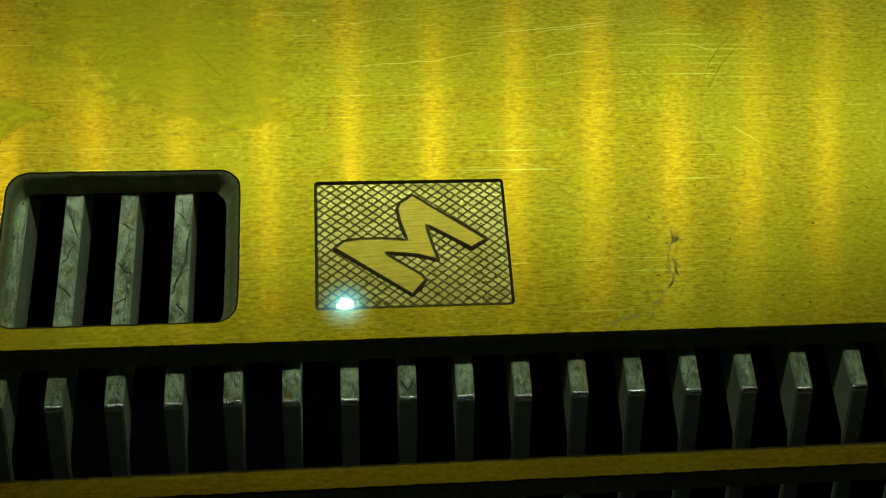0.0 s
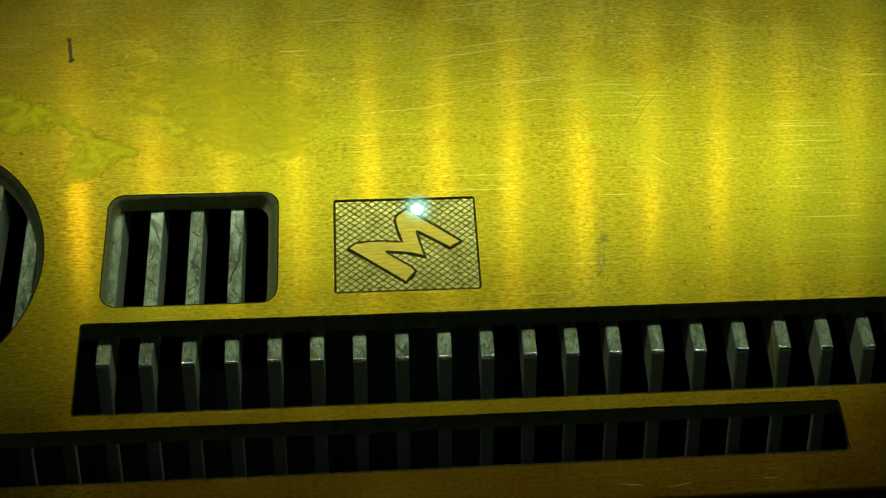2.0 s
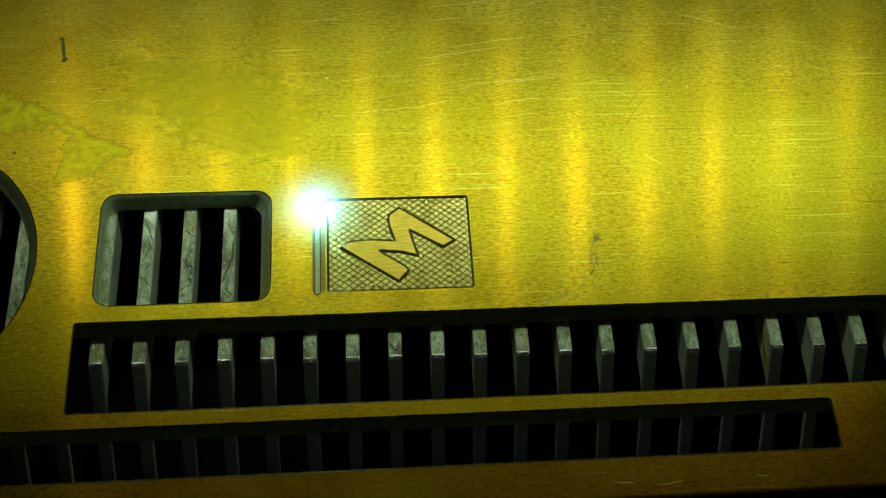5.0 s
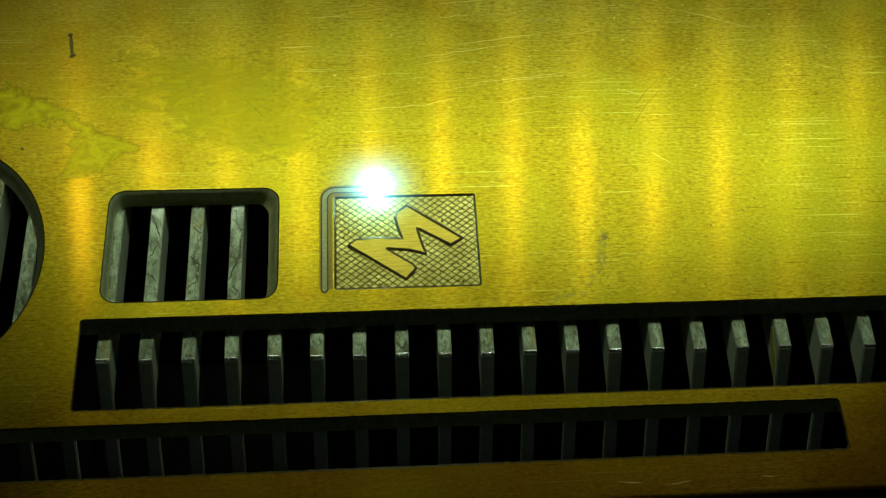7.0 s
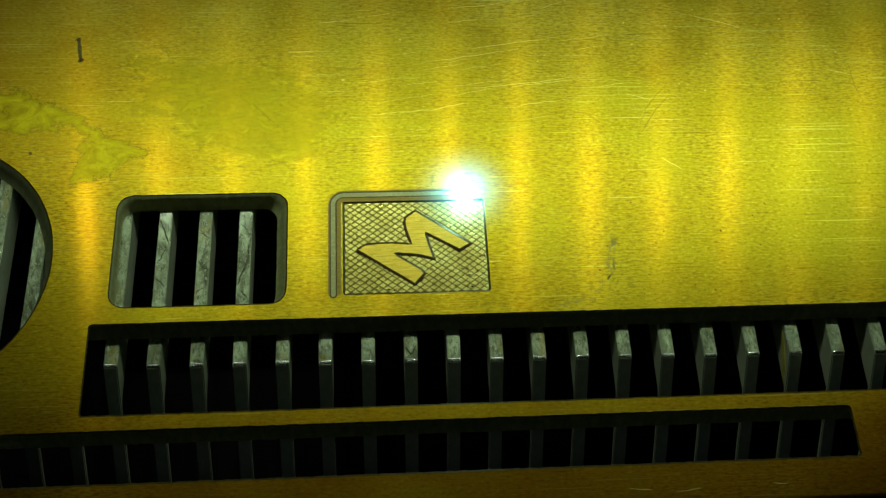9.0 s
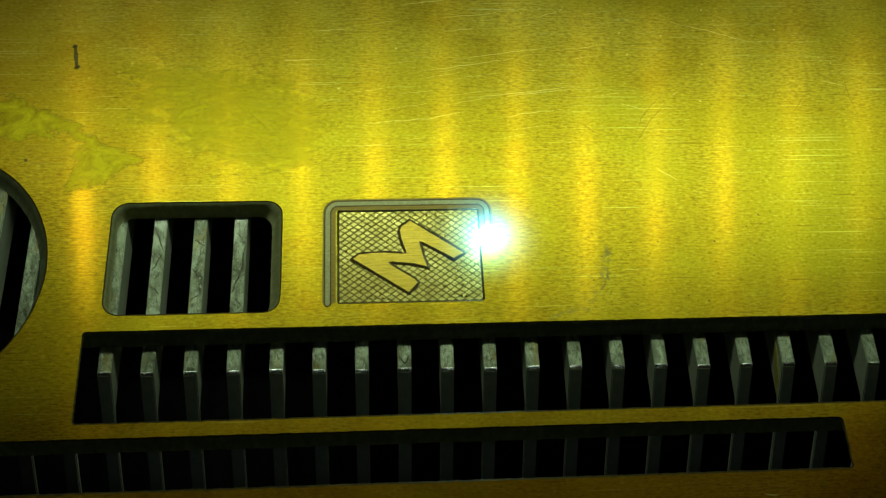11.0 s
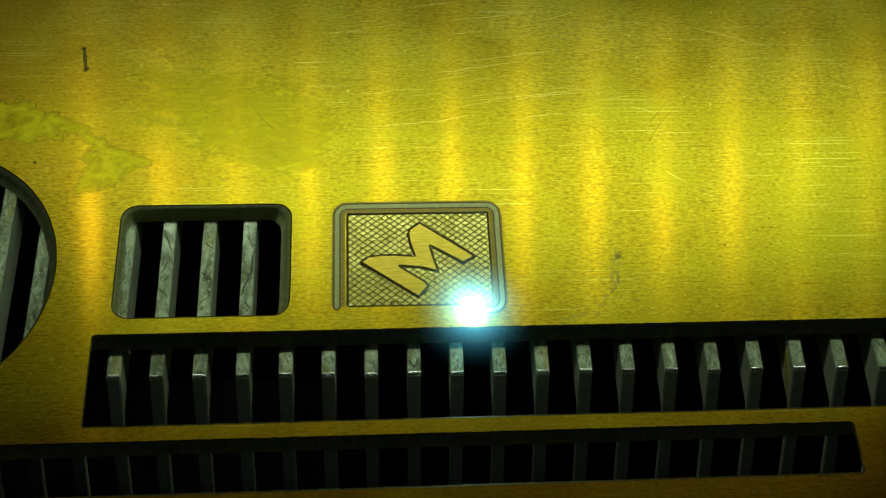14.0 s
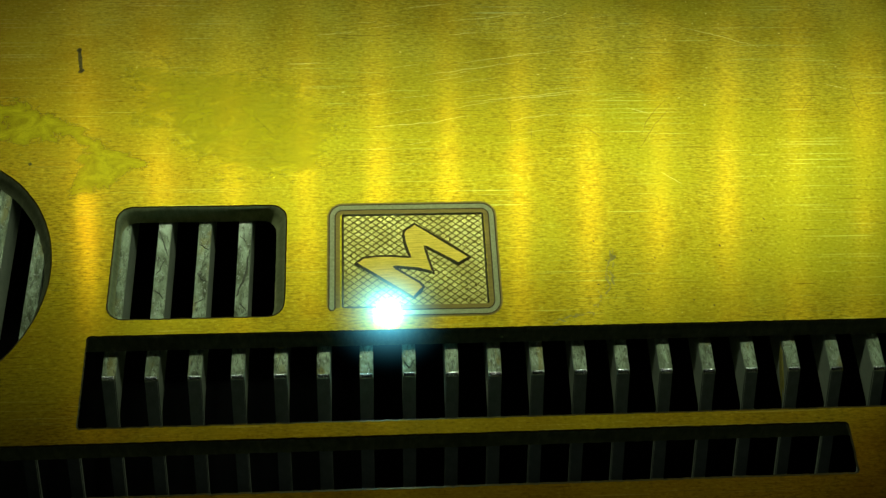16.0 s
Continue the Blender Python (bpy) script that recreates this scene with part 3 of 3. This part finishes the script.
def on_line(s):
    return Vector((np.interp(s, ALONG, [p.x for p in STATIONS]), np.interp(s, ALONG, [p.y for p in STATIONS])))


def build_line():
    """The engraved line in short rigid lengths; each one comes up out of the sheet as the beam passes."""
    made = []
    prof = [(-1.75, 0.004, 2), (-0.80, 0.02, 0), (-0.62, 0.035, 0), (-0.52, 0.012, 1), (0.52, 0.012, 0), (0.62, 0.035, 0), (0.78, 0.02, 2), (1.15, 0.004, 0)]
    normals = []
    for i, p in enumerate(STATIONS):
        a, b = STATIONS[max(i - 1, 0)], STATIONS[min(i + 1, len(STATIONS) - 1)]
        t = (b - a).normalized()
        normals.append(Vector((-t.y, t.x)))
    per = 2
    for k in range(0, len(STATIONS) - per, per):
        if ALONG[k] > 107.5:
            break
        bm = bmesh.new()
        ends = []
        for i in range(k, k + per + 1):
            p, n = STATIONS[i], normals[i]
            top = [bm.verts.new(((p.x + n.x * o) * MM, (p.y + n.y * o) * MM, z * MM)) for o, z, _ in prof]
            foot = [bm.verts.new((v.co.x, v.co.y, -0.25 * MM)) for v in (top[0], top[-1])]
            ends.append((top, foot))
        for (ta, fa), (tb, fb) in zip(ends, ends[1:]):
            for j in range(len(prof) - 1):
                f = bm.faces.new((ta[j], ta[j + 1], tb[j + 1], tb[j]))
                f.material_index = prof[j][2]
            bm.faces.new((ta[0], tb[0], fb[0], fa[0]))
            bm.faces.new((ta[-1], fa[1], fb[1], tb[-1]))
        bmesh.ops.recalc_face_normals(bm, faces=bm.faces)
        if sum(f.normal.z for f in bm.faces) < 0:
            bmesh.ops.reverse_faces(bm, faces=bm.faces)
        made.append((part("groove_length", bm, [BURN, TRACK, SCORCH], plate), when(ALONG[k])))
    return made


GROOVE = build_line()


def build_line_end():
    """The rounded, burnt start of the line; it comes up with the first length."""
    bm = bmesh.new()
    p = STATIONS[0]
    for r0, r1, z0, z1, m in ((0.0, 0.52, 0.012, 0.012, 1), (0.52, 0.64, 0.012, 0.035, 0), (0.64, 0.85, 0.035, 0.004, 0)):
        for k in range(12):
            a, b = math.pi + math.pi * k / 12, math.pi + math.pi * (k + 1) / 12
            pts = [(r1, a, z1), (r1, b, z1), (r0, b, z0), (r0, a, z0)] if r0 else [(r1, a, z1), (r1, b, z1), (0, 0, z0)]
            f = bm.faces.new([bm.verts.new(((p.x + r * math.cos(c)) * MM, (p.y + r * math.sin(c)) * MM, z * MM)) for r, c, z in pts])
            f.material_index = m
    bmesh.ops.remove_doubles(bm, verts=bm.verts, dist=1e-6)
    return part("groove_end", bm, [BURN, TRACK], plate)


GROOVE.append((build_line_end(), when(0.0)))


# ---- stains and residue on the sheet ----
def flat_patch(name, pts, material, label, category, z=0.02, rough=0.25, seed=0.0):
    loop = [Vector(p) for p in pts]
    out = []
    for a, b in zip(loop, loop[1:] + loop[:1]):
        n = max(1, int((b - a).length / 0.5))
        out += [a.lerp(b, k / n) for k in range(n)]
    out = wobble(out, rough, 0.7, seed)
    bm = bmesh.new()
    top = ring(bm, out, z)
    low = ring(bm, out, 0.0)
    fill(bm, [top], 0)
    skirt(bm, top, low, 0, False)
    bmesh.ops.recalc_face_normals(bm, faces=bm.faces)
    return tagged(new(name, mesh_of(name, bm, material)), label, category)


def film_material(name, low, high, most):
    """Dried residue that thins out and tears towards its border (attribute 'cover')."""
    n = Nodes(name)
    cover = n.add("ShaderNodeAttribute")
    cover.attribute_name = "cover"
    torn = n.noise(n.place((160, 260, 1)), 1.0, 6, 0.65, 0.8)
    fine = n.noise(n.place((2400, 2800, 1)), 1.0, 2, 0.6)
    total = n.mix(0.5, cover.outputs["Color"], n.ramp(torn, [(0.3, 0.0), (0.7, 1.0)]))
    alpha = n.ramp(total, [(0.46, 0.0), (0.58, most * 0.6), (0.85, most)])
    p = n.add("ShaderNodeBsdfPrincipled", Metallic=0.9, Roughness=0.45)
    p.inputs["Specular IOR Level"].default_value = 0.1
    col = n.ramp(torn, [(0.3, low), (0.7, high)])
    n.link(n.mix(n.ramp(fine, [(0.32, 0.4), (0.44, 0.0)]), col, (0.40, 0.31, 0.012)), p.inputs["Base Color"])
    both = n.add("ShaderNodeMixShader")
    n.link(alpha, both.inputs[0])
    n.link(n.add("ShaderNodeBsdfTransparent").outputs[0], both.inputs[1])
    n.link(p.outputs[0], both.inputs[2])
    return n.finish(both)


def film(pts, band, material, label):
    """A film of residue on the sheet, as a fine grid; band: how far its border fades, in millimetres."""
    loop = [Vector(p) for p in pts]
    edges = list(zip(loop, loop[1:] + loop[:1]))

    def depth(p):
        inside, near = False, 1e9
        for a, b in edges:
            if (a.y > p.y) != (b.y > p.y) and p.x < (b.x - a.x) * (p.y - a.y) / (b.y - a.y) + a.x:
                inside = not inside
            d = b - a
            t = min(1, max(0, (p - a).dot(d) / d.length_squared))
            near = min(near, (p - a - d * t).length)
        return near if inside else -near

    bm = bmesh.new()
    layer = bm.verts.layers.float_color.new("cover")
    x0, x1 = int(min(p.x for p in loop) - band), int(max(p.x for p in loop) + band)
    y0, y1 = int(min(p.y for p in loop) - band), int(max(p.y for p in loop) + band)
    grid = {}
    for x in range(x0, x1 + 1):
        for y in range(y0, y1 + 1):
            d = depth(Vector((x, y)))
            if d > -band:
                v = bm.verts.new((x * MM, y * MM, 0.012 * MM))
                c = min(1.0, 0.5 + 0.5 * d / band)
                v[layer] = (c, c, c, 1)
                grid[x, y] = v
    for x, y in list(grid):
        corners = [grid.get(k) for k in ((x, y), (x + 1, y), (x + 1, y + 1), (x, y + 1))]
        if all(corners):
            bm.faces.new(corners)
    tagged(new("residue_film", mesh_of("residue_film", bm, material)), label, "residue", "residue films on the sheet")


film([(-88, 56.5), (-81.6, 55.6), (-74.9, 55.2), (-68.9, 52.2), (-62.2, 48.2), (-50.2, 40.6), (-44.0, 37.3), (-48.5, 34.2), (-56, 30.2), (-61.8, 29.5), (-61.4, 35), (-59.5, 42.0), (-63.8, 45.4), (-67.1, 44.8), (-72.8, 43.6), (-88, 42.5)],
     2.2, film_material("dried_residue", (0.68, 0.57, 0.014), (0.80, 0.68, 0.018), 0.75), "matt yellow-green residue film with torn straight edges on the sheet")
film([(-51.5, 64.5), (-38, 65.0), (-22, 62.5), (-10, 58), (-2, 47), (-8, 35), (-24, 33), (-33, 39), (-41, 50), (-50.5, 46.5), (-47.5, 57)],
     5.0, film_material("thin_residue", (0.68, 0.57, 0.014), (0.82, 0.70, 0.018), 0.42), "thin wiped yellow-green residue film on the sheet")


def smear(x, y, length, width, angle, seed):
    """An irregular narrow mark, in millimetres and degrees."""
    c, si = math.cos(radians(angle)), math.sin(radians(angle))
    pts = []
    for k in range(14):
        a = 2 * math.pi * k / 14
        u = 0.5 * length * math.cos(a) * (1 + 0.25 * noise.noise((k * 0.9, seed, 1.0)))
        v = 0.5 * width * math.sin(a) * (1 + 0.5 * noise.noise((k * 1.3, seed, 7.0)))
        pts.append((x + u * c - v * si, y + u * si + v * c))
    return pts


def build_marks():
    first = [(-63.9, 70.2, 1.4, 1.1, 20, 1.0), (-63.3, 67.1, 7.0, 0.95, 100, 4.0), (-62.7, 64.0, 1.7, 1.1, 40, 2.0), (-71.3, 37.8, 0.9, 0.8, 0, 3.0)]
    for x, y, l, w, a, k in first:
        tagged(flat_patch("stain_mark", smear(x, y, l, w, a, k), DIRT if k == 3.0 else STAIN, "small dark stain on the brushed brass", "stain", 0.012, 0.12, k), group="stains on the sheet")
    # cracked stain that runs down to the long slot
    trail = [Vector(p) for p in ((61.2, 12.5), (60.8, 11.0), (59.4, 7.7), (59.7, 4.3), (57.3, 2.0), (54.2, -2.2), (50.2, -3.1), (44.9, -4.5))]
    for k in range(34):
        u = 7 * k / 34
        p = trail[int(u)].lerp(trail[int(u) + 1], u % 1)
        tilt = math.degrees(math.atan2(trail[int(u) + 1].y - trail[int(u)].y, trail[int(u) + 1].x - trail[int(u)].x))
        tagged(flat_patch("stain_mark", smear(p.x + random.gauss(0, 0.45), p.y + random.gauss(0, 0.3), random.uniform(0.7, 2.2), random.uniform(0.18, 0.55), tilt + random.uniform(-35, 35), k + 10.0), FAINT_STAIN, "dull grey cracked stain on the brushed brass", "stain", 0.012, 0.12, k), group="stains on the sheet")
    # loose dark specks round it
    for k in range(16):
        tagged(flat_patch("stain_mark", smear(random.uniform(53, 100), random.uniform(-2, 22), random.uniform(0.3, 0.8), random.uniform(0.2, 0.4), random.uniform(0, 180), k + 60.0), DIRT, "small dark speck on the brushed brass", "stain", 0.010, 0.08, k), group="stains on the sheet")


build_marks()

SCRATCH = plain("bright_scratch", [(0.3, (0.80, 0.68, 0.10)), (0.7, (0.95, 0.88, 0.30))], (900, 900, 900), 0.5, 0.8, 0.2, 0.00002)
FAINT = plain("dull_scratch", [(0.3, (0.26, 0.19, 0.012)), (0.7, (0.44, 0.33, 0.02))], (900, 900, 900), 0.6, 0.7, 0.2, 0.00002)


def hairline(pts, width, material, label, seed):
    """A thin scratch along a bent line, tapering to its ends, in millimetres."""
    line = []
    for a, b in zip(pts, pts[1:]):
        a, b = Vector(a), Vector(b)
        n = max(2, int((b - a).length / 0.6))
        line += [a.lerp(b, k / n) for k in range(n)]
    line.append(Vector(pts[-1]))
    line = wobble(line, 0.35, 0.35, seed)
    bm = bmesh.new()
    last = None
    for i, p in enumerate(line):
        t = (line[min(i + 1, len(line) - 1)] - line[max(i - 1, 0)]).normalized()
        w = width * (0.15 + 0.85 * math.sin(math.pi * (i + 0.3) / len(line))) * (0.7 + 0.6 * abs(noise.noise((i * 0.7, seed, 0.0)))) / 2
        n = Vector((-t.y, t.x)) * w
        row = [bm.verts.new(((p.x + n.x) * MM, (p.y + n.y) * MM, 0.0)), bm.verts.new((p.x * MM, p.y * MM, 0.012 * MM)), bm.verts.new(((p.x - n.x) * MM, (p.y - n.y) * MM, 0.0))]
        if last:
            bm.faces.new((last[0], last[1], row[1], row[0]))
            bm.faces.new((last[1], last[2], row[2], row[1]))
        last = row
    bmesh.ops.recalc_face_normals(bm, faces=bm.faces)
    if sum(f.normal.z for f in bm.faces) < 0:
        bmesh.ops.reverse_faces(bm, faces=bm.faces)
    tagged(new("scratch", mesh_of("scratch", bm, material)), label, "scratch", "scratches on the sheet")


BRIGHT_LINES = [
    [(85.0, 77.0), (93.2, 74.5), (107.0, 69.7)], [(69.2, 52.0), (74.5, 50.0)], [(28.9, 53.9), (45.0, 55.5), (60.6, 57.6)], [(38.9, 48.3), (54.2, 50.6)], [(75.1, 33.5), (79.7, 30.2)], [(119.9, 58.8), (126.5, 56.6)],
    [(15.3, 82.8), (27.8, 84.6)], [(26.8, 78.6), (45.8, 81.1)], [(26.6, 74.5), (33.5, 74.9)], [(28.2, 65.5), (54.4, 69.5)], [(40.9, 54.6), (56.5, 56.2)], [(7.1, 47.0), (22.0, 48.2), (30.6, 49.9)], [(-13.2, 65.6), (-5.2, 65.9)],
    [(50.4, 78.3), (57.0, 81.1)], [(-6.6, 74.5), (2.8, 75.3)], [(20, 62.0), (44, 66.0)], [(56.9, -44.2), (61.6, -44.5)], [(66.4, -45.0), (71.9, -44.7)], [(86.5, -44.2), (89.5, -44.2)]]
DARK_LINES = [
    [(80.4, 55.9), (74.7, 49.4), (71.4, 43.2)], [(81.0, 53.0), (75.7, 47.0), (70.2, 39.3)], [(117.5, 58.8), (115.7, 53.9), (110.7, 48.2)], [(126.7, 60.4), (127.0, 52.9), (128.0, 48.0)], [(38.7, 60.6), (46.6, 54.9)], [(39.5, 68.5), (38.6, 64.3)],
    [(38.6, 50.2), (40.4, 47.4), (40.0, 44.7)], [(46.5, 59.7), (46.3, 58.3)], [(45.3, 46.6), (45.0, 43.1)], [(57.5, 46.9), (62.1, 43.3)], [(115.4, 77.4), (114.3, 73.0)], [(-18.9, 42.0), (-14.9, 37.2)],
    [(-24.7, 54.9), (-15.0, 43.5)], [(-32.6, 56.6), (-33.4, 46.9)], [(-63.2, 12.7), (-57, 12.4), (-51.2, 12.4)]]
NICKS = [(93.7, 80.9), (96.4, 77.5), (96.3, 75.9), (89.0, 84.8), (89.7, 77.8), (71.2, 73.6), (81.8, 72.7), (72.4, 66.8), (111.8, 74.4), (124.4, 63.8), (91.0, 63.7), (88.8, 52.5), (82.6, 54.6), (121.7, 65.6),
         (0.2, 57.1), (14.4, 69.1), (50.1, 63.8), (48.2, 62.0), (46.5, 80.1), (57.0, 81.1), (51.4, 81.5), (-69.0, 82.8)]
for k, pts in enumerate(BRIGHT_LINES):
    hairline(pts, 0.22, SCRATCH, "bright hairline scratch in the brushed brass", 20.0 + k)
for k, pts in enumerate(DARK_LINES):
    hairline(pts, 0.20, FAINT, "dull dark scratch in the brushed brass", 40.0 + k)
for k in range(22):
    x, y = random.uniform(0, 62), random.uniform(40, 80)
    run = random.uniform(4, 16)
    hairline([(x, y), (x + run, y + run * random.uniform(0.10, 0.2))], 0.11, SCRATCH, "bright hairline scratch in the brushed brass", 60.0 + k)
for k, (x, y) in enumerate(NICKS):
    tagged(flat_patch("bright_nick", smear(x, y, random.uniform(0.3, 0.9), random.uniform(0.2, 0.4), random.uniform(0, 60), k + 50.0), SCRATCH, "tiny bright nick in the brushed brass", "nick", 0.012, 0.05, k), group="nicks in the sheet")


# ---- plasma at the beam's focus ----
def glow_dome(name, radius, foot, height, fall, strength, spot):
    """A low dome whose emission paints in the glare, fading from the middle, in millimetres."""
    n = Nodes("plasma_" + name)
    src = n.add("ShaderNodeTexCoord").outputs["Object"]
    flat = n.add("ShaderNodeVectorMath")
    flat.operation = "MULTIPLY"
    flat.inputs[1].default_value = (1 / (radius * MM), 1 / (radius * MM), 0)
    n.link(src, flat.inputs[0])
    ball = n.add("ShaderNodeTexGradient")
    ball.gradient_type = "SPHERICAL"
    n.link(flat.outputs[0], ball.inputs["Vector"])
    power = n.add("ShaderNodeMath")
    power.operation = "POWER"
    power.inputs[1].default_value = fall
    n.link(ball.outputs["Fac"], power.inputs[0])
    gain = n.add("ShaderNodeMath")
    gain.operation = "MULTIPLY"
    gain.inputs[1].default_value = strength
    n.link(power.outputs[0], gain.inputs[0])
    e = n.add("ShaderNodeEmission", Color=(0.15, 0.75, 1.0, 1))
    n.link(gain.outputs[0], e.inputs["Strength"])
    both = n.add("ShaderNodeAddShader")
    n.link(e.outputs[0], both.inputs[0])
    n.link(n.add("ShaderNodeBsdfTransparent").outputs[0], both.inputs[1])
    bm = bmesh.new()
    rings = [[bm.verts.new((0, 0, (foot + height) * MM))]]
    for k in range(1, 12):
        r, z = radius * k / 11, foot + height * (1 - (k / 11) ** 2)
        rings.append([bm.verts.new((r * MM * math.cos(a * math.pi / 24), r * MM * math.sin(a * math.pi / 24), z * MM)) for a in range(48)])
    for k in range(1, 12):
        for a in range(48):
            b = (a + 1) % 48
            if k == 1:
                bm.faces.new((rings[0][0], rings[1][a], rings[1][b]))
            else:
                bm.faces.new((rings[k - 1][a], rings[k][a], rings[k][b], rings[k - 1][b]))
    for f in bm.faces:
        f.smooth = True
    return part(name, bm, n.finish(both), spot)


def build_plasma():
    spot = tagged(new("plasma_spot"), "blinding cyan-white plasma spot where the beam strikes", "laser spot")
    bm = bmesh.new()
    bmesh.ops.create_icosphere(bm, subdivisions=3, radius=2.6 * MM)
    for v in bm.verts:
        v.co *= 1 + 0.10 * noise.noise(v.co * 900)
    for f in bm.faces:
        f.smooth = True
    part("core", bm, CORE, spot)
    # painted glare round the core: a close halo and a wider dome
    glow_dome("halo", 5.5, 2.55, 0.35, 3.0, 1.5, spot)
    return spot, glow_dome("glare", 17.0, -0.15, 1.95, 4.8, 3.6, spot)


plasma, glare = build_plasma()
# first passes over the panel: seconds, x, y in millimetres
PASSES = [(0.0, 4.6, 0.9), (0.1, 8.8, 1.9), (0.2, 12.0, 2.8), (0.3, 17.6, 5.6), (0.4, 19.1, 5.6), (0.5, 21.5, 5.9), (0.6, 25.0, 7.0), (0.7, 26.2, 6.9), (0.8, 25.4, 5.1), (0.9, 23.0, 1.6),
          (1.0, 27.4, 1.6), (1.1, 0.8, 4.6), (1.2, 0.6, 20.9), (1.3, 20.3, 21.6), (1.4, 30.9, 14.6), (1.5, 27.9, 1.0), (1.6, 5.8, 1.2), (1.7, 11.5, 3.8), (1.8, 14.8, 9.1), (1.9, 23.0, 11.2),
          (2.0, 18.9, 20.6), (2.1, 8.2, 14.0)]


def motions():
    rows = [(t, pose(x * MM, y * MM, -2.6 * MM)) for t, x, y in PASSES]
    t = 2.2
    while t < 16.001:
        s = float(np.interp(t, [a for a, _ in PACE], [b for _, b in PACE]))
        p = on_line(s)
        rows.append((t, pose(p.x * MM, p.y * MM, 0.6 * MM)))
        t += 0.2
    walk(plasma, rows)
    # the wide glare dome rises only once the deep line begins
    walk(glare, [(0.0, pose(0, 0, -0.07)), (2.1, pose(0, 0, -0.07)), (2.3, pose(0, 0, 0)), (16.0, pose(0, 0, 0))])
    for piece, at in GROOVE:
        low, up = pose(0, 0, -0.5 * MM), pose(0, 0, 0)
        at = min(max(at, 0.2), 15.8)
        walk(piece, [(0.0, low), (at - 0.1, low), (at + 0.1, up), (16.0, up)])


motions()
